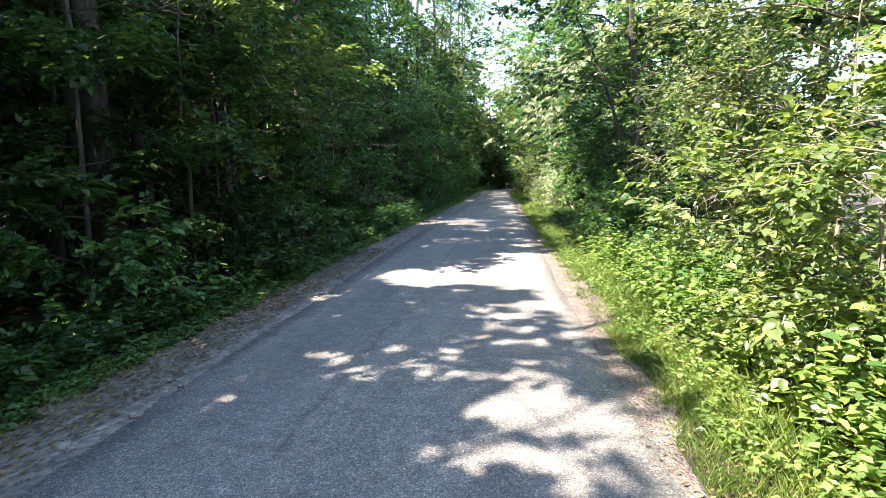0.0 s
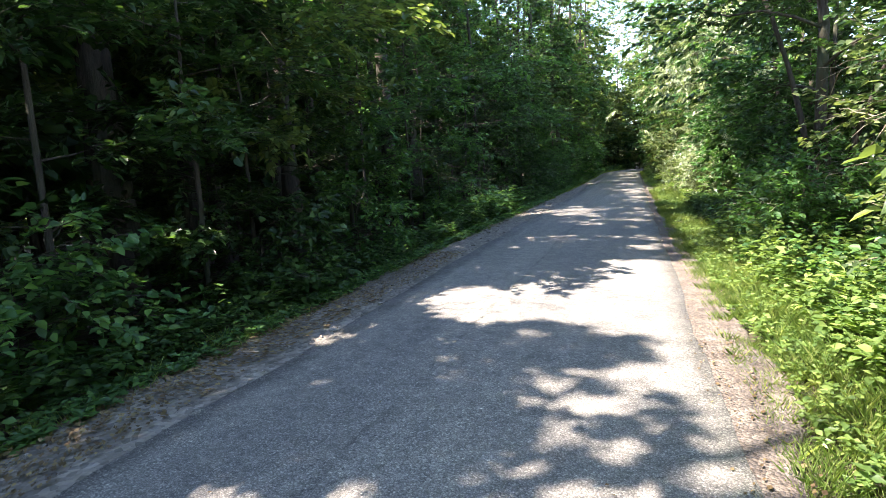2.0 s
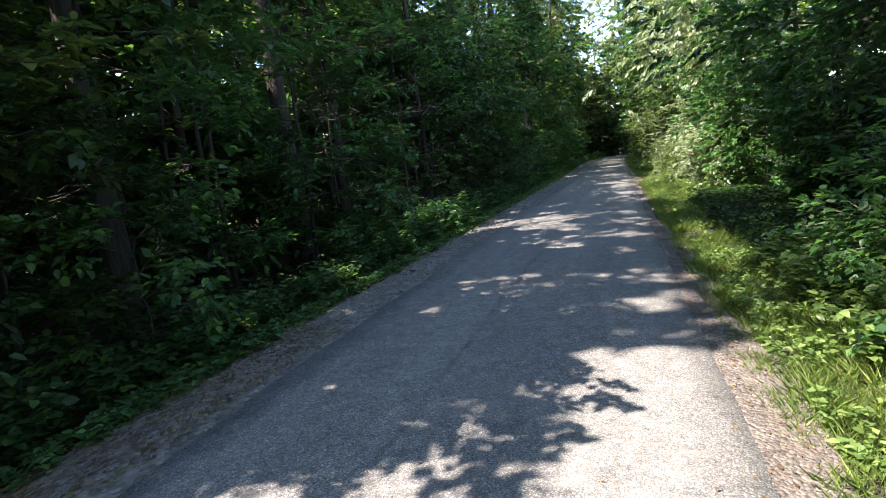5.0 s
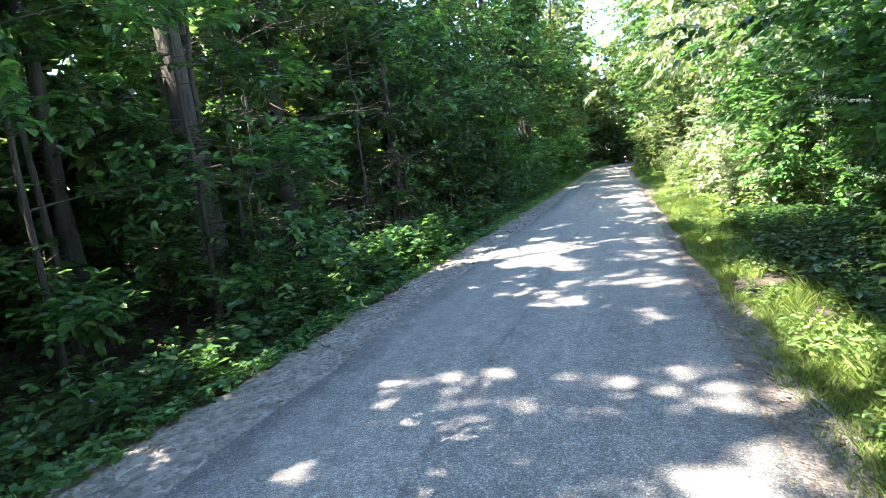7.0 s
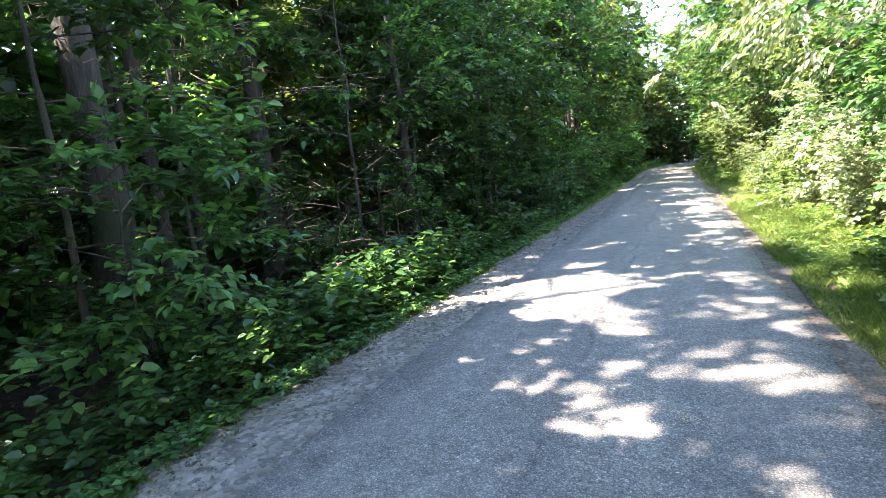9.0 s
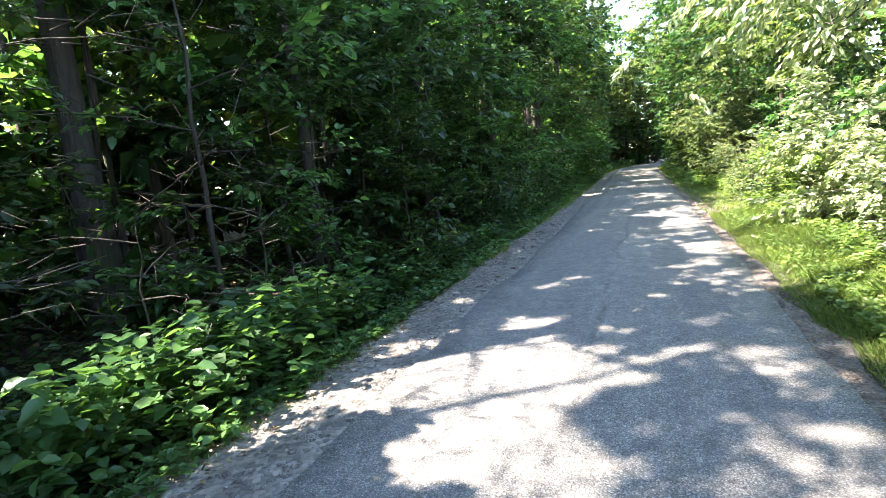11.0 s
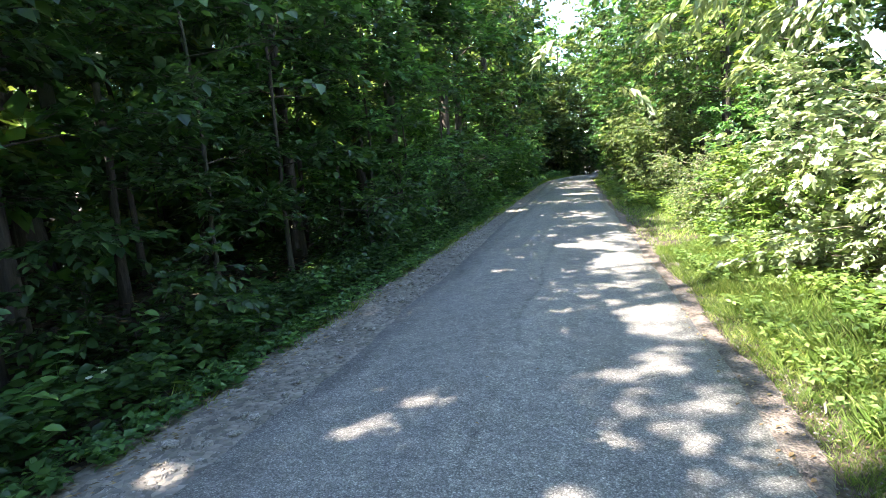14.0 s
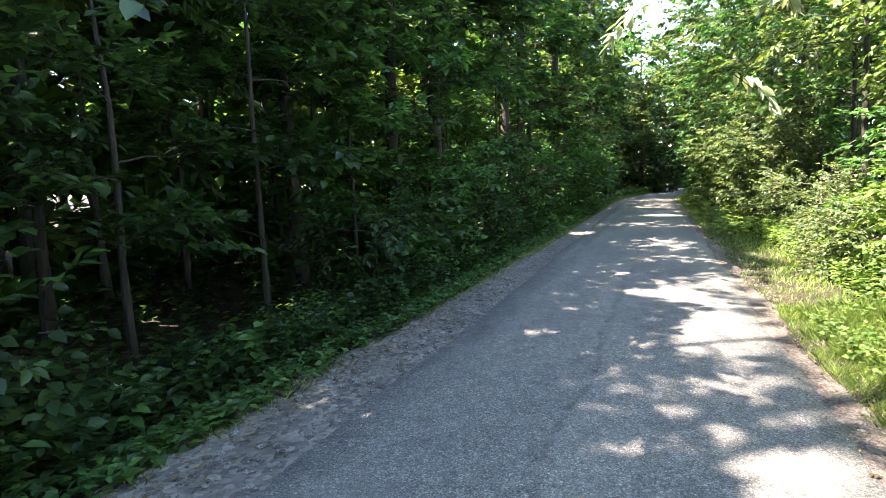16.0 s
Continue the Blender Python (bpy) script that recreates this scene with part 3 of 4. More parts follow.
SHRUBS += [(2.95, 20.4, 3.2, 1.15, LEAF_MAPLE, .11), (2.35, 21.8, 1.5, .7, LEAF_PALE_SHEEN, .085),
          (2.4, 24.5, 2.3, 1.0, LEAF_PALE_SHEEN, .095), (3.7, 27.6, 3.4, 1.1, LEAF_DEEP_SHADE, .12), (3.5, 17.6, 2.2, .8, LEAF_MAPLE, .09), (2.3, 27.6, 1.3, .75, LEAF_HERB_SUNLIT, .085), (3.3, 30.6, 3.0, 1.0, LEAF_MAPLE, .11), (1.75, 29.2, .9, .6, LEAF_HAZEL, .06), (2.1, 33.4, 1.5, .8, LEAF_HAZEL, .08),
          (1.8, 37.4, 2.8, .95, LEAF_HAZEL, .14), (1.7, 41.2, 3.2, 1.0, LEAF_HAZEL, .15), (1.5, 45.5, 3.2, 1.0, LEAF_LIME, .15), (1.3, 50, 3.4, 1.1, LEAF_MAPLE, .17), (1.4, 54, 3.4, 1.1, LEAF_MAPLE, .18)]
for i, (x, y, h, sp, mat, lf) in enumerate(SHRUBS):
    tagged(grow("roadside_shrub", 300 + i, (x, y), h, sp, .06, 17, 33 if y < 25 else 24, lf, mat, reach=WEST * .25,
                count=17, girth=.03, fine=y < 9 or 18 < y < 30, bark=BARK_PALE, rise=.45, layer=.3), "sunlit leafy shrub with pale twigs beside the lane", "shrub", "shrubs east of the lane")
# the darkest leaves from y 11 to 17 stand in for shade on these crowns
EASTERN = [(4.3, 2.2, 8, 2.0, LEAF_HAZEL, .08), (4.0, 6.2, 8.5, 2.1, LEAF_HAZEL, .085), (2.55, 11.4, 9, 2.0, LEAF_DEEP_SHADE, .10), (4.6, 13.6, 9, 2.2, LEAF_DEEP_SHADE, .12), (3.8, 17.2, 8.5, 2.3, LEAF_DEEP_SHADE, .13), (3.9, 21.2, 9, 2.2, LEAF_MAPLE, .15),
           (3.5, 26.0, 8.5, 2.5, LEAF_PALE_SHEEN, .19), (3.9, 31.8, 8.5, 2.2, LEAF_LIME, .15), (3.3, 35.0, 9, 2.2, LEAF_HAZEL, .15), (3.4, 39.5, 9, 2.2, LEAF_MAPLE, .16), (3.2, 43.6, 9, 2.2, LEAF_HAZEL, .17), (3.1, 48, 8.5, 2.3, LEAF_LIME, .18), (3.0, 53, 8.5, 2.4, LEAF_MAPLE, .19), (2.9, 58, 8, 2.5, LEAF_DEEP_SHADE, .2)]
EASTERN += [(3.6, 37.2, 14, 3.0, LEAF_MAPLE, .2), (3.4, 42, 15, 3.1, LEAF_HAZEL, .2), (3.2, 46.5, 15, 3.2, LEAF_MAPLE, .22), (3.2, 51, 16, 3.3, LEAF_HAZEL, .24), (3.4, 56, 16, 3.3, LEAF_MAPLE, .25)]
for i, (x, y, h, sp, mat, lf) in enumerate(EASTERN):
    hang = mat is LEAF_PALE_SHEEN
    tagged(grow("roadside_tree", 400 + i, (x, y), h, sp, .40 if mat is LEAF_PALE_SHEEN else .30 if 28 < y < 36 else .20, 20, 40 if y < 14 else 27, lf, mat, lean=(-.6, 0), reach=WEST * .45,
                count=16, girth=.09 if y == 11.4 else .085, bark=BARK, droop=.85 if hang else .32, ratio=.36 if hang else .58, fine=y < 27), "sunlit broad-leaved tree leaning over the verge", "tree", "trees east of the lane")

for i, (x, y) in enumerate(((-6.4, 61.5), (-4.6, 64.5), (-2.9, 66.5), (-1.2, 68.0), (0.6, 70.0), (2.6, 71.5), (-3.8, 70.5))):
    tagged(grow("roadside_tree", 450 + i, (x, y), 8.4 + .3 * i, 2.2, .03, 22, 40, .26, (LEAF_LIME, LEAF_HAZEL)[i % 2], count=12, girth=.1), "broad-leaved tree where the lane bends away", "tree", "trees at the bend")

# the depth of the wood on both sides, behind the walk and beyond the lane's end
models = [grow("wood_tree", 500 + k, (-300 - 20 * k, -300), 12 + k, 2.7, .12, 7, 32, .52, (LEAF_DEEP_SHADE, LEAF_MAPLE, LEAF_LIME, LEAF_DEEP_SHADE)[k], count=8, girth=.15, twiggy=False) for k in range(4)]
# two of the three are lime, a leaf colour that paints in sunlit tops
saplings = [grow("wood_sapling", 520 + k, (-300 - 20 * k, -320), 7.0 + .5 * k, 2.0, .10, 8, 36, .33, (LEAF_MAPLE, LEAF_LIME, LEAF_LIME)[k], count=9, girth=.07, twiggy=False) for k in range(3)]
bushes = [grow("wood_shrub", 540 + k, (-300 - 20 * k, -340), 2.6 + .4 * k, 1.5, .05, 4, 28, .42, (LEAF_DEEP_SHADE, LEAF_MAPLE, LEAF_DEEP_SHADE)[k], count=8, girth=.03, rise=.5, layer=.3, twiggy=False) for k in range(3)]
for m in models:
    tagged(m, "broad-leaved tree in the depth of the wood", "tree", "trees in the wood")
for m in saplings:
    tagged(m, "slender young tree in the depth of the wood", "tree", "saplings in the wood")
for m in bushes:
    tagged(m, "dark green shrub in the depth of the wood", "shrub", "shrubs in the wood")


def scatter(kinds, spots):
    for i, (x, y) in enumerate(spots):
        at = pose(x, y, float(ground_z(x, y)) - .06, 0, 0, rng.uniform(0, 360))
        if i < len(kinds):
            kinds[i].matrix_basis = at
        else:
            copy_thing(kinds[i % len(kinds)], at @ Matrix.Scale(1.35 if x < -19 else 1, 4))


spots = []
for i in range(18):
    for x0, dx in ((-13.5, .8), (-16.5, 1.6), (-21.5, 2.2), (7.8, 1.2)):
        spots.append((x0 + rng.uniform(-dx, dx), -16 + i * 5 + rng.uniform(-1.6, 1.6)))
spots += [(-8 + i * 1.7 + rng.uniform(-.4, .4), 70 + 4 * (i % 3) + rng.uniform(-1, 1)) for i in range(9)]
thin = [(-9.7 + rng.uniform(-.4, .4), -14 + i * 3.6 + rng.uniform(-1, 1)) for i in range(22)] + [(-11.6 + rng.uniform(-.6, .6), -13 + i * 3.8) for i in range(21)] + [(-10.6 + rng.uniform(-.8, .8), 5 + i * 1.3) for i in range(9)]
spots += [(-8 + i * 3.2, -22 + rng.uniform(-2, 2)) for i in range(6)]
spots += [(-6.2 - rng.uniform(0, .8), 55 + i * 4.2) for i in range(4)] + [(2.9, 57.5), (9, 62), (10, 67)]
spots += [(-29 + rng.uniform(-1.5, 1.5), -10 + i * 6) for i in range(15)]
thin += [q for q in spots if -14.5 < q[0] < -12.5 and q[1] > 4]
spots = [q for q in spots if not (-14.5 < q[0] < -12.5 and q[1] > 4)]
scatter(models, spots)
scatter(saplings, thin)
low = []
for i in range(26):
    for x0, dx in ((-8.5, .6), (-10.9, 1.2), (-14.5, 1.8), (6.4, 1.0)) + (((-20, 3),) if i % 2 else ()):
        low.append((x0 + rng.uniform(-dx, dx), -14 + i * 3.4 + rng.uniform(-1.3, 1.3)))
low += [(-7 + i * 1.1 + rng.uniform(-.3, .3), 65 + 2.2 * (i % 3) + rng.uniform(-.5, .5)) for i in range(16)]
low += [(-5.6, 46 + i * 2.6) for i in range(8)]
low += [(-26.5 + rng.uniform(-1.2, 1.2), -2 + i * 4.2) for i in range(16)]
scatter(bushes, low)


# ---- undergrowth, verges ----
def herbs(name, seed, spots, height, leaf, per, mat, label, fine=True):
    """Many leafy stalks over the spots, as one mass."""
    r = np.random.default_rng(seed)
    n = len(spots)
    z = ground_z(spots[:, 0], spots[:, 1])
    base = np.column_stack([spots, z])
    h = height * r.uniform(.55, 1.2, n)
    lean = r.normal(0, .16, (n, 2))
    u = r.uniform(.25, 1.0, (n, per))
    pos = base[:, None] + np.stack([lean[:, None, 0] * u * h[:, None], lean[:, None, 1] * u * h[:, None], u * h[:, None]], -1)
    az = r.uniform(0, 6.283, (n, 1)) + np.arange(per)[None] * 2.4
    way = np.stack([np.cos(az), np.sin(az), r.uniform(-.35, .45, (n, per))], -1)
    up = np.array((0, 0, 1.0)) + r.normal(0, .3, (n, per, 3))
    s = leaf * r.uniform(.6, 1.3, (n * per))
    lv, lf = leaves(pos.reshape(-1, 3), unit(way.reshape(-1, 3)), up.reshape(-1, 3), s, s * r.uniform(.5, .75, n * per), fine)
    return tagged(part(name, mesh_of(name, lv, lf, mat)), label, "undergrowth", kind="stuff")


def grass(name, seed, spots, height, mat, label, width=.003):
    r = np.random.default_rng(seed)
    n = len(spots)
    base = np.column_stack([spots, ground_z(spots[:, 0], spots[:, 1]) - .01])
    off = np.maximum(spots[:, 0] - east_edge(spots[:, 1]), west_edge(spots[:, 1]) - spots[:, 0])
    tuft = value_noise(spots[:, 0] * 5, spots[:, 1] * 5, seed + 50)
    h = height * r.uniform(.45, 1.25, n) * np.clip(.35 + .75 * off, .4, 1.25) * (.55 + .9 * tuft)
    way = np.column_stack([r.normal(0, .34, (n, 2)), np.ones(n)])
    up = np.column_stack([r.normal(0, 1, (n, 2)), np.full(n, .2)])
    v, f = leaves(base, unit(way), up, h, np.full(n, width) + .006 * h, False, .1)
    v = v.reshape(n, 4, 3)
    v[:, 2, 2] -= .25 * h * r.uniform(0, 1, n)
    v[:, 2, :2] += (way[:, :2] * (h * .2)[:, None])
    return tagged(part(name, mesh_of(name, v.reshape(-1, 3), f, mat)), label, "grass", kind="stuff")


def strip(seed, n, y0, y1, side, a, b, clump=0.0):
    """Spots along the lane between a and b metres off its edge."""
    r = np.random.default_rng(seed)
    y = y0 + (y1 - y0) * r.uniform(0, 1, n)
    d = a + (b - a) * r.uniform(0, 1, n)
    if clump:
        ok = value_noise(d * 2.2 + 9, y * 1.6, seed) > clump
        y, d = y[ok], d[ok]
    x = east_edge(y) + d if side > 0 else west_edge(y) - d
    return np.column_stack([x, y])


# shaded herbs take the darkest leaf, with the shade painted into its colour
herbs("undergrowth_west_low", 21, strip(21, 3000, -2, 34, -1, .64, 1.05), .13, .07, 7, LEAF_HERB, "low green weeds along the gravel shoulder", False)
herbs("undergrowth_west", 22, strip(22, 4200, -2, 34, -1, .95, 2.35), .40, .082, 9, LEAF_DEEP_SHADE, "lush shaded undergrowth of broad-leaved herbs")
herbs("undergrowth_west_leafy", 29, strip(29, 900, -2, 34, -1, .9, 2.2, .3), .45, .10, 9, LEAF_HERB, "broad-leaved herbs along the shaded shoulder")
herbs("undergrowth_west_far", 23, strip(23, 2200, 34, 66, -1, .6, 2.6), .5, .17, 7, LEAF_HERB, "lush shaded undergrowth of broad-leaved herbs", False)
herbs("undergrowth_wood", 24, strip(24, 4200, -6, 44, -1, 2.2, 9, .3), .45, .14, 7, LEAF_DEEP_SHADE, "dark herbs on the floor of the wood")
herbs("undergrowth_east", 25, strip(25, 2600, -1, 13, 1, .85, 2.6, .18), .55, .075, 13, LEAF_HERB_SUNLIT, "sunlit bank of nettles and broad-leaved herbs")
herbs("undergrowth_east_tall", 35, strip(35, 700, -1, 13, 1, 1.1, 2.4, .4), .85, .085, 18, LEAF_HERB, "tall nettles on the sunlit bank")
herbs("undergrowth_east_low", 36, strip(36, 3400, -1, 27, 1, .38, 1.3, .3), .15, .05, 9, LEAF_HERB_SUNLIT, "small sunlit weeds among the grass", False)
herbs("undergrowth_east_shaded", 30, strip(30, 1500, 10.5, 19.5, 1, 1.0, 2.9), .38, .08, 11, LEAF_DEEP_SHADE, "shaded green herbs under the roadside trees", False)
herbs("undergrowth_east_middle", 26, strip(26, 2000, 19, 34, 1, 1.05, 2.8), .36, .08, 10, LEAF_HERB_SUNLIT, "green herbs under the roadside shrubs", False)
herbs("undergrowth_wood_east", 39, strip(39, 3200, -3, 42, 1, 2.7, 9), .35, .17, 7, LEAF_DEEP_SHADE, "green herbs on the floor of the eastern wood", False)
herbs("undergrowth_east_far", 27, strip(27, 1700, 34, 66, 1, .5, 2.4), .5, .17, 7, LEAF_HERB_SUNLIT, "green herbs under the roadside shrubs", False)
herbs("nettle_bank", 28, np.column_stack([np.random.default_rng(2).normal(-4.0, .3, 420), np.random.default_rng(3).normal(17.4, 1.3, 420)]), .7, .12, 12, LEAF_HERB, "tall nettles on the sunlit verge")
grass("grass_west", 31, strip(31, 16000, -2, 36, -1, .58, 1.0, .35), .12, GRASS, "short grass along the gravel shoulder")
grass("grass_east", 32, strip(32, 110000, -1, 27, 1, .17, 1.3, .16), .18, GRASS, "bright tufted grass on the sunlit verge", .002)
grass("grass_east_sparse", 37, strip(37, 22000, -1, 27, 1, .03, .4, .42), .08, GRASS, "thin grass creeping over the dirt edge", .0025)
grass("grass_east_far", 33, strip(33, 16000, 27, 64, 1, .1, 1.2), .22, GRASS, "bright tufted grass on the sunlit verge", .010)
grass("grass_west_far", 34, strip(34, 15000, 27, 64, -1, .42, 1.0), .2, GRASS, "green grass along the lane", .010)


# ---- single plants and small things ----
def leaf_mesh(name, length, width, mat, fold=.2):
    v, f = leaves(np.zeros((1, 3)), np.array(((0, 1.0, 0),)), np.array(((0, 0, 1.0),)), length, width, True, fold)
    return mesh_of(name, v, f, mat)


def stalk(points, r0, r1, mat, sides=5):
    points = np.asarray(points, float)
    return smooth(mesh_of("stem", *tube(points, np.linspace(r0, r1, len(points)), sides), mat))


def nettle(name, at, height, mat, seed):
    """An upright herb with crosswise pairs of drooping leaves."""
    r = random.Random(seed)
    thing = new(name)
    thing.location = at
    lean = (r.uniform(-.08, .08), r.uniform(-.08, .08))
    part("stem", stalk([(lean[0] * u * u * height, lean[1] * u * u * height, height * u) for u in (0, .35, .7, 1)], .006, .0025, mat), thing)
    blade = leaf_mesh("leaf", .14, .078, mat)
    for k in range(12):
        u = .22 + .78 * (k // 2) / 5
        ob = part("leaf", blade, thing)
        ob.matrix_local = pose(lean[0] * u * u * height, lean[1] * u * u * height, height * u, r.uniform(-32, 6), r.uniform(-14, 14), 180 * (k % 2) + 90 * (k // 2 % 2) + r.uniform(-22, 22)) @ Matrix.Scale((1.15 - .5 * u) * r.uniform(.85, 1.15), 4)
    return thing


def rosette(name, at, mat, seed):
    """A low weed with broad leaves spread from one root."""
    r = random.Random(seed)
    thing = new(name)
    thing.location = at
    blade = leaf_mesh("leaf", .12, .07, mat, .14)
    for k in range(8):
        ob = part("leaf", blade, thing)
        ob.matrix_local = pose(0, 0, .012 + .004 * k, r.uniform(8, 42), r.uniform(-12, 12), 45 * k + r.uniform(-16, 16)) @ Matrix.Scale(r.uniform(.65, 1.1), 4)
    return thing


def on_ground(x, y, turn=0.0):
    return pose(x, y, float(ground_z(x, y)) - .01, 0, 0, turn)


def plant_out(make, places, label, category, group):
    """One plant, then copies of it."""
    for k, (x, y) in enumerate(places):
        if k == 0:
            first = tagged(make((x, y, float(ground_z(x, y)) - .01)), label, category, group)
        else:
            copy_thing(first, on_ground(x, y, rng.uniform(0, 360)))


spot = lambda side, a, b, y0, y1, n: [((float(east_edge(y)) + rng.uniform(a, b)) if side > 0 else (float(west_edge(y)) - rng.uniform(a, b)), y) for y in [rng.uniform(y0, y1) for _ in range(n)]]
# the same plants on both sides; the eastern leaf colour has sunlight painted in
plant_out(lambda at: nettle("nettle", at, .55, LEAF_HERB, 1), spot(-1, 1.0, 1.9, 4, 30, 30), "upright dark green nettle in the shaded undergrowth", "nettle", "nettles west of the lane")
plant_out(lambda at: nettle("nettle", at, .74, LEAF_HERB_SUNLIT, 2), spot(1, .95, 1.7, 2, 14, 28) + spot(1, 1.1, 1.7, 14, 28, 13), "upright sunlit green nettle on the verge bank", "nettle", "nettles east of the lane")
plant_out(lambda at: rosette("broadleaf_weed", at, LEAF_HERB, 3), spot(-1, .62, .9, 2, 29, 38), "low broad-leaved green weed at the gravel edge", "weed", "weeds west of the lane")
plant_out(lambda at: rosette("broadleaf_weed", at, LEAF_HERB_SUNLIT, 4), spot(1, .35, .9, 3, 28, 30), "low broad-leaved sunlit weed in the grass", "weed", "weeds east of the lane")


def flowering_plant(at, height, petal, petals, size, heads, seed, name):
    r = random.Random(seed)
    thing = new(name)
    thing.location = at
    part("stem", stalk([(0, 0, 0), (.01, .01, height * .5), (.03, 0, height * .97)], .004, .002, LEAF_HERB), thing)
    blade = leaf_mesh("leaf", .085, .03, LEAF_HERB_SUNLIT)
    for k in range(7):
        ob = part("leaf", blade, thing)
        ob.matrix_local = pose(.01, 0, height * (.12 + .1 * k), r.uniform(-10, 30), 0, 137 * k)
    a = np.arange(petals) * 2 * np.pi / petals
    w = np.stack([np.cos(a), np.sin(a), np.full(petals, .25)], -1)
    v, f = leaves(np.zeros((petals, 3)), unit(w), np.tile((0, 0, 1.0), (petals, 1)), size, size * .6, True, .1)
    flower = mesh_of("flower_head", v, f, petal)
    for k in range(heads):
        ob = part("flower_head", flower, thing)
        ob.matrix_local = pose(.03 + r.uniform(-.05, .05), r.uniform(-.05, .05), height * r.uniform(.86, 1.02), r.uniform(-25, 25), r.uniform(-25, 25), r.uniform(0, 90))
    return thing


for k, (x, y) in enumerate(((1.38, 3.12), (1.62, 3.0), (1.55, 2.8), (1.82, 2.95))):
    tagged(flowering_plant((x, y, float(ground_z(x, y))), .34 + .04 * k, PETAL_BLUE, 9, .022, 5, 40 + k, "pale_blue_flower"), "pale blue wild flower among verge grass", "flower", "blue flowers on the verge")
for k, (x, y) in enumerate(((-4.2, 12.2), (-4.1, 13.4), (-3.9, 14.6), (-4.35, 15.2), (-3.75, 16.1), (-4.0, 9.1), (-3.85, 20.7), (-3.9, 22.6), (1.35, 20.9), (1.3, 25.3))):
    tagged(flowering_plant((x, y, float(ground_z(x, y))), .42, PETAL_WHITE, 7, .026, 3, 60 + k, "white_flower"), "small white woodland flower in the undergrowth", "flower", "white flowers")


def umbel_shrub(at, seed, height=2.6, facing=-.3):
    """An elder in bloom: the shrub's flat white flower clusters are parts of it."""
    thing = tagged(grow("elder_shrub", seed, at, height, 1.1, .08, 14, 30, .15, LEAF_MAPLE, reach=np.array((math.cos(facing), math.sin(facing))) * .3, count=13, girth=.03, rise=.5), "elder shrub with flat white flower clusters by the lane", "shrub")
    r = np.random.default_rng(seed)
    n = 70
    for k in range(14):
        d = r.normal(0, .05, (n, 3)) * (1, 1, .12)
        w = unit(r.normal(0, 1, (n, 3)) + (0, 0, .8))
        v, f = leaves(d, w, r.normal(0, 1, (n, 3)), .022, .016)
        if k == 0:
            me = mesh_of("flower_cluster", v, f, PETAL_WHITE)
        ob = part("flower_cluster", me, thing, "flat creamy white flower cluster")
        az = facing + r.uniform(-1.2, 1.2)
        z = height * r.uniform(.3, .92)
        rr = 1.25 - .65 * abs(z / height - .54)
        ob.matrix_local = pose(rr * math.cos(az), rr * math.sin(az), z, r.uniform(-15, 25), r.uniform(0, 30), 0)
    return thing


umbel_shrub((-4.7, 41.5), 71)
umbel_shrub((-4.6, 44.2), 72)
umbel_shrub((3.1, 16.4), 73, 3.6, 3.7)


def dead_branch(at, heading, length, seed):
    """A bare, forked, grey branch."""
    r = np.random.default_rng(seed)
    thing = new("dead_branch")
    thing.location = at
    d = np.array((math.cos(heading), math.sin(heading), -.15))

    def shoot(start, way, L, rad, depth):
        u = np.linspace(0, 1, 6)
        p = start + way * (u * L)[:, None] + r.normal(0, .05 * L, (6, 3)) * u[:, None] + np.array((0, 0, -.12 * L)) * (u ** 2)[:, None]
        part("twig", smooth(mesh_of("twig", *tube(p, rad * (1 - .75 * u), 5), BARK if at[0] < 0 else BARK_PALE)), thing)
        if depth:
            for q in r.uniform(.35, .95, 3):
                side = unit(way + r.normal(0, .7, 3))
                shoot(np.array([np.interp(q, u, p[:, c]) for c in range(3)]), side, L * r.uniform(.35, .6), rad * .6, depth - 1)

    shoot(np.zeros(3), d, length, .011, 2 if length > .9 else 1)
    return tagged(thing, "bare dry dead branch hanging among the leaves", "branch", "dead branches")


for k, (x, y, z, hd, L) in enumerate(((2.9, 4.6, 1.9, 3.3, 1.1), (2.7, 5.6, 2.6, 2.9, 1.2), (2.8, 6.4, 1.5, 3.5, 1.0), (2.6, 7.4, 1.9, 3.2, .9), (3.0, 3.4, 2.5, 3.6, 1.1), (2.7, 8.6, 2.4, 3.0, .9), (2.9, 10.6, 1.3, 3.4, .9),
                                      (-5.4, 7.9, 1.2, .2, 1.2), (-5.5, 10.1, 1.6, -.3, 1.1), (-5.6, 25.2, 1.0, .1, 1.0))):
    dead_branch((x, y, z), hd, L, 80 + k)


# the forked tree of several stems by the shaded bay
fork = bpy.data.objects["roadside_tree.002"]
for k, (dx, dy, L) in enumerate(((-.55, .2, 5.0), (.5, -.35, 4.6), (.15, .6, 4.8))):
    u = np.linspace(0, 1, 8)
    path = np.stack([dx * (.25 + 2.0 * u) * u + dx * .1, dy * (.25 + 2.0 * u) * u + dy * .1, .02 + L * u], -1)
    part("stem", smooth(mesh_of("stem", *tube(path, .052 * (1 - .65 * u), 8, .06, np.random.default_rng(k)), BARK)), fork)


def fallen_stick(x, y, turn, length):
    u = np.linspace(-.5, .5, 7)
    r = np.random.default_rng(int(length * 1000))
    p = np.stack([u * length, r.normal(0, .02 * length, 7), .012 + np.abs(r.normal(0, .006, 7))], -1)
    thing = part("fallen_stick", smooth(mesh_of("fallen_stick", *tube(p, .007 * (1.1 - np.abs(u)), 6, .1, r), BARK_PALE)))
    thing.matrix_basis = pose(x, y, -.01, 0, 0, turn)
    return tagged(thing, "dry brown fallen stick on the gravel shoulder", "stick", "fallen sticks")


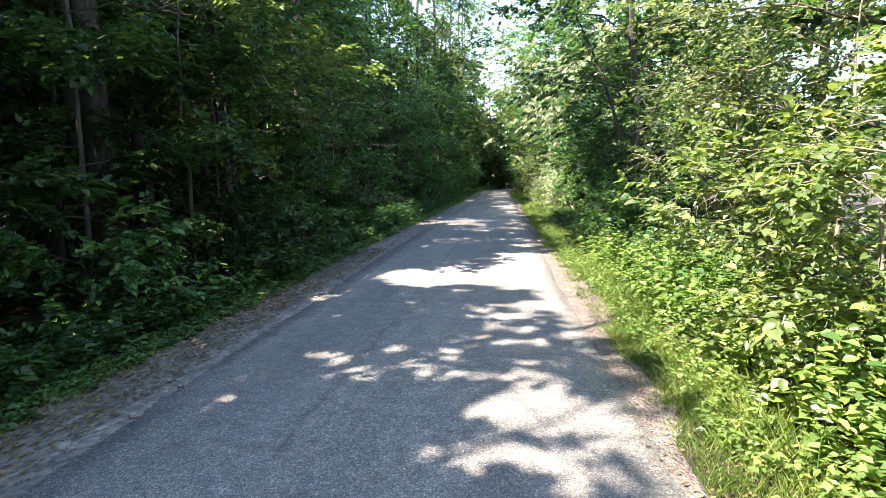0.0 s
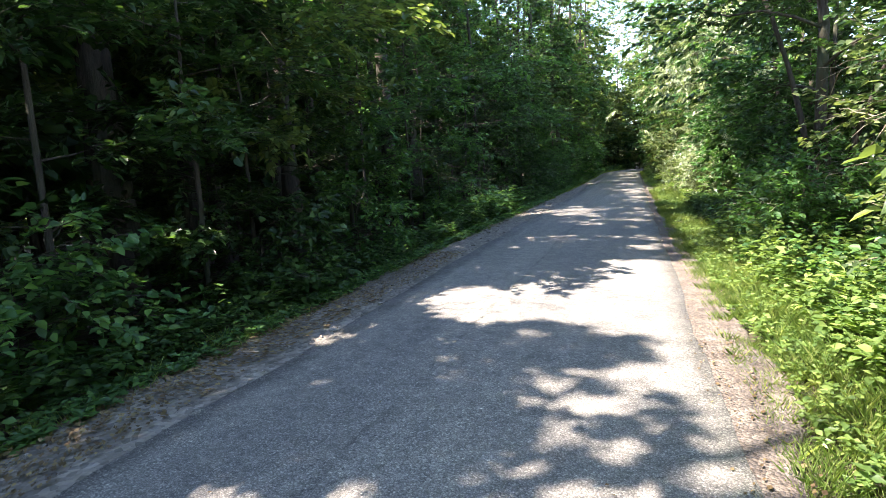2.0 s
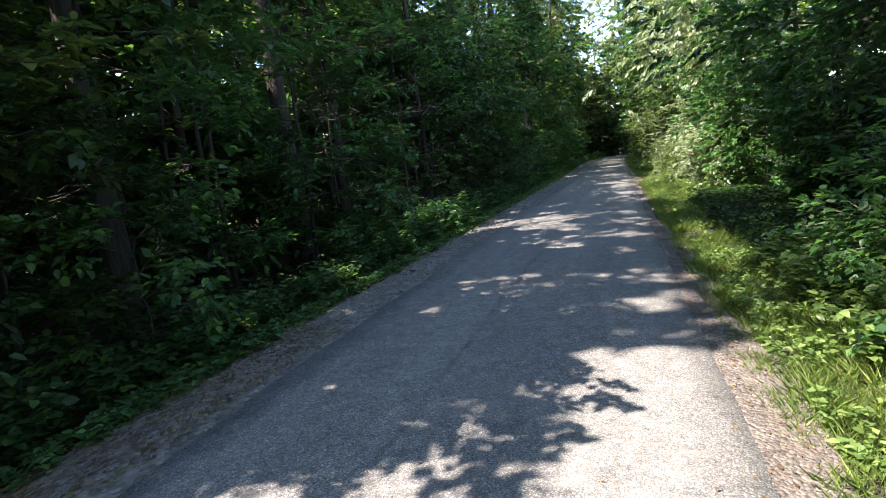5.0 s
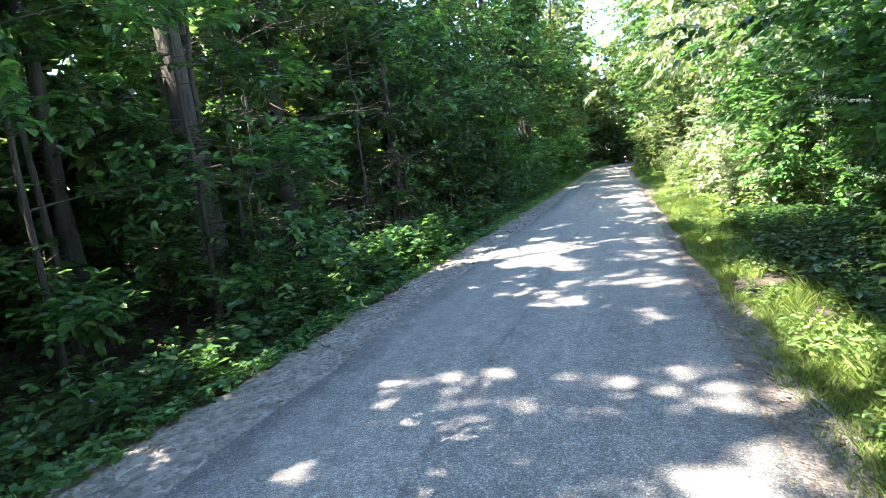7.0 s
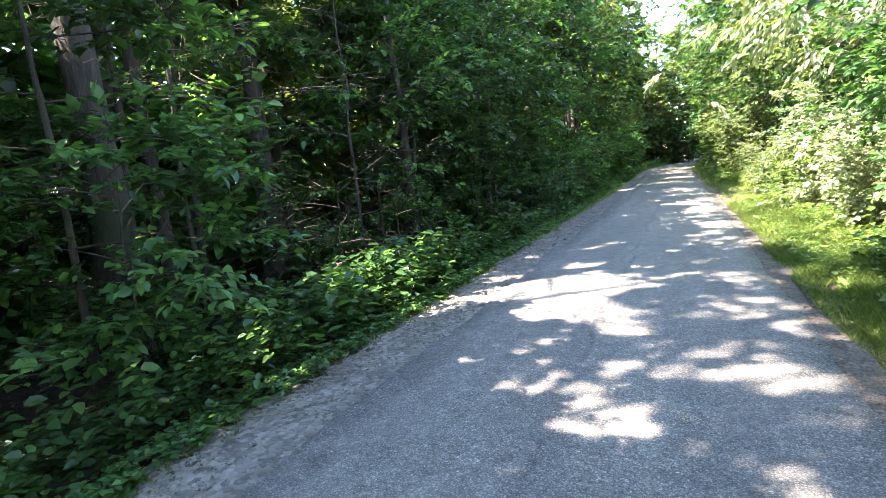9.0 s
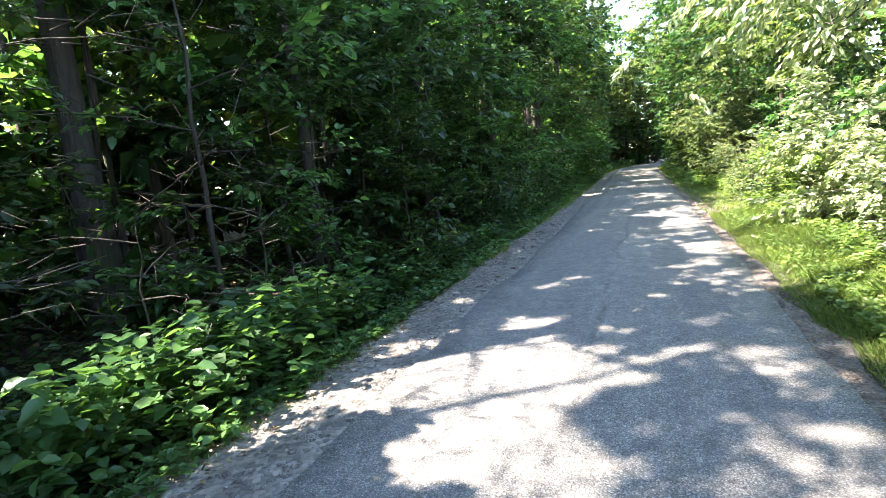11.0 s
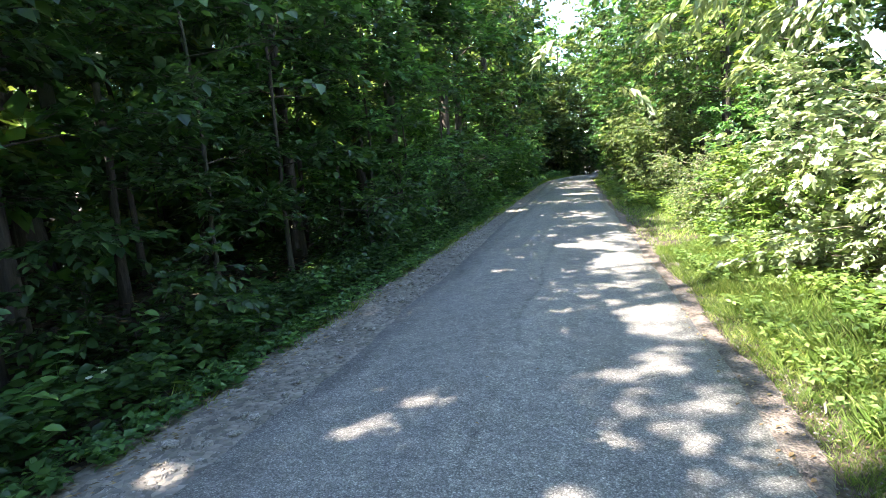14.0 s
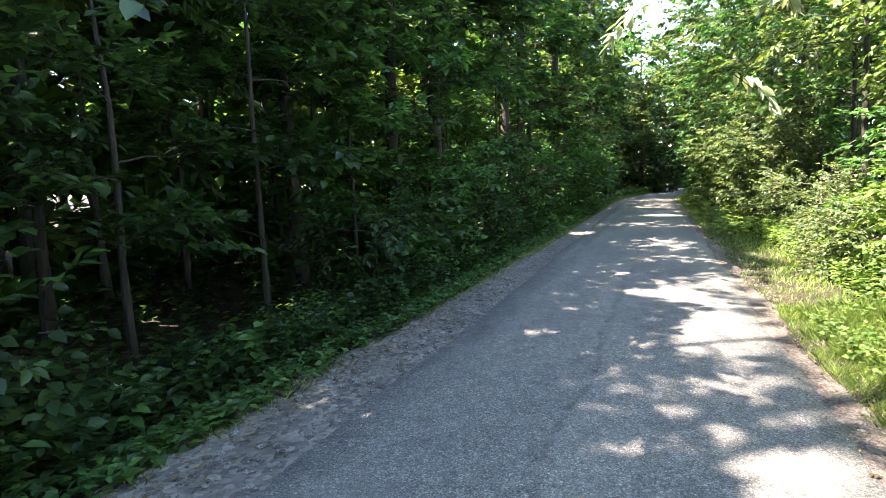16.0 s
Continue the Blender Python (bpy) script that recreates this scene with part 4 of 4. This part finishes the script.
for x, y, turn, length in ((-3.1, 14.4, 35, .34), (-3.05, 9.2, 80, .22), (-2.95, 5.2, 110, .25), (-3.15, 19.6, 60, .3), (-3.1, 24.5, 75, .28), (.78, 12.6, 100, .24), (.62, 21.3, 70, .2)):
    fallen_stick(x, y, turn, length)


# ---- litter, twigs on the ground, stones ----
def litter(name, seed, spots, size, mat, label, lift=.004):
    r = np.random.default_rng(seed)
    n = len(spots)
    az = r.uniform(0, 6.283, n)
    w = np.stack([np.cos(az), np.sin(az), r.uniform(-.05, .25, n)], -1)
    z = np.maximum(ground_z(spots[:, 0], spots[:, 1]), -.03)
    z = np.where((spots[:, 0] > west_edge(spots[:, 1]) - .7) & (spots[:, 0] < east_edge(spots[:, 1]) + .3), .004, z)
    s = size * r.uniform(.4, 1.3, n)
    v, f = leaves(np.column_stack([spots, z + lift]), unit(w), np.array((0, 0, 1.0)) + r.normal(0, .25, (n, 3)), s, s * r.uniform(.3, .6, n), False, .12)
    return tagged(part(name, mesh_of(name, v, f, mat)), label, "leaf litter", kind="stuff")


litter("leaf_litter_west", 91, strip(91, 5200, -1, 34, -1, .42, .85), .04, DRY, "dry brown fallen leaves along the shoulder")
litter("leaf_litter_shoulder", 98, strip(98, 5200, 0, 11, -1, .12, .85), .055, DRY, "brown rotting leaves and bark on the shoulder")
litter("leaf_litter_east", 92, strip(92, 2200, -1, 34, 1, -.08, .5), .04, DRY, "dry brown leaves and stalks on the dirt edge")
litter("leaf_litter_road", 93, np.column_stack([np.random.default_rng(5).uniform(-2.5, .5, 260), np.random.default_rng(6).uniform(0, 34, 260)]), .026, DRY, "scattered bits of dry leaf on the asphalt", .02)
litter("leaf_litter_wood", 94, strip(94, 5000, -4, 40, -1, 1.2, 7), .09, DRY, "brown leaf litter on the floor of the wood")


def stone_mesh(seed):
    bm = bmesh.new()
    bmesh.ops.create_icosphere(bm, subdivisions=1, radius=1)
    r = random.Random(seed)
    for v in bm.verts:
        v.co = Vector((v.co.x * 1.1, v.co.y * .85, v.co.z * .5)) * r.uniform(.75, 1.15)
    me = bpy.data.meshes.new("stone")
    bm.to_mesh(me)
    bm.free()
    me.materials.append(STONE)
    return me


STONES = [stone_mesh(k) for k in range(6)]


def strew(owner, side, a, b, n, y0, y1, big):
    for k in range(n):
        y = rng.uniform(y0, y1)
        d = rng.uniform(a, b)
        x = float(east_edge(y)) + d if side > 0 else float(west_edge(y)) - d
        s = big * rng.uniform(.35, 1.0) ** 1.6
        ob = part("stone", STONES[k % 6], bpy.data.objects[owner])
        ob.matrix_basis = pose(x, y, -.012 + s * .12, rng.uniform(-15, 15), rng.uniform(-15, 15), rng.uniform(0, 360)) @ Matrix.Scale(s, 4)


def pebbles(name, seed, spots, size, label):
    """Grit too small to tell apart."""
    r = np.random.default_rng(seed)
    n = len(spots)
    octa = np.array(((1, 0, 0), (0, 1, 0), (-1, 0, 0), (0, -1, 0), (0, 0, .6)), float)
    s = size * r.uniform(.3, 1.1, n) ** 1.5
    a = r.uniform(0, 6.283, n)
    c, q = np.cos(a)[:, None], np.sin(a)[:, None]
    jit = octa[None] * r.uniform(.6, 1.3, (n, 5, 1)) * s[:, None, None]
    v = np.stack([jit[..., 0] * c - jit[..., 1] * q, jit[..., 0] * q + jit[..., 1] * c, jit[..., 2]], -1)
    v += np.column_stack([spots, np.full(n, -.012)])[:, None]
    f = (np.array(((0, 1, 4), (1, 2, 4), (2, 3, 4), (3, 0, 4)))[None] + (np.arange(n) * 5)[:, None, None]).reshape(-1, 3)
    return tagged(part(name, mesh_of(name, v.reshape(-1, 3), f, STONE)), label, "gravel", kind="stuff")


pebbles("gravel_west", 95, strip(95, 8000, -1, 34, -1, -.04, .6), .014, "loose grey gravel on the shoulder")
pebbles("gravel_east", 96, strip(96, 5000, -1, 34, 1, -.05, .36), .011, "loose grit along the asphalt edge")
pebbles("gravel_chips_west", 97, strip(97, 900, 0, 30, -1, .02, .5), .036, "flat grey stone chips on the shoulder")
strew("road_shoulder_west", -1, 0.0, .6, 210, 1, 29, .055)
for x, y, s in ((.98, 8.05, .05), (1.02, 7.6, .035), (-2.95, 13.5, .06), (-3.0, 20.4, .055)):
    ob = part("stone", STONES[2], bpy.data.objects["road_shoulder_east" if x > 0 else "road_shoulder_west"])
    ob.matrix_basis = pose(x, y, .005, 5, 8, 40) @ Matrix.Scale(s, 4)
strew("road_shoulder_east", 1, .04, .36, 90, 2, 28, .026)
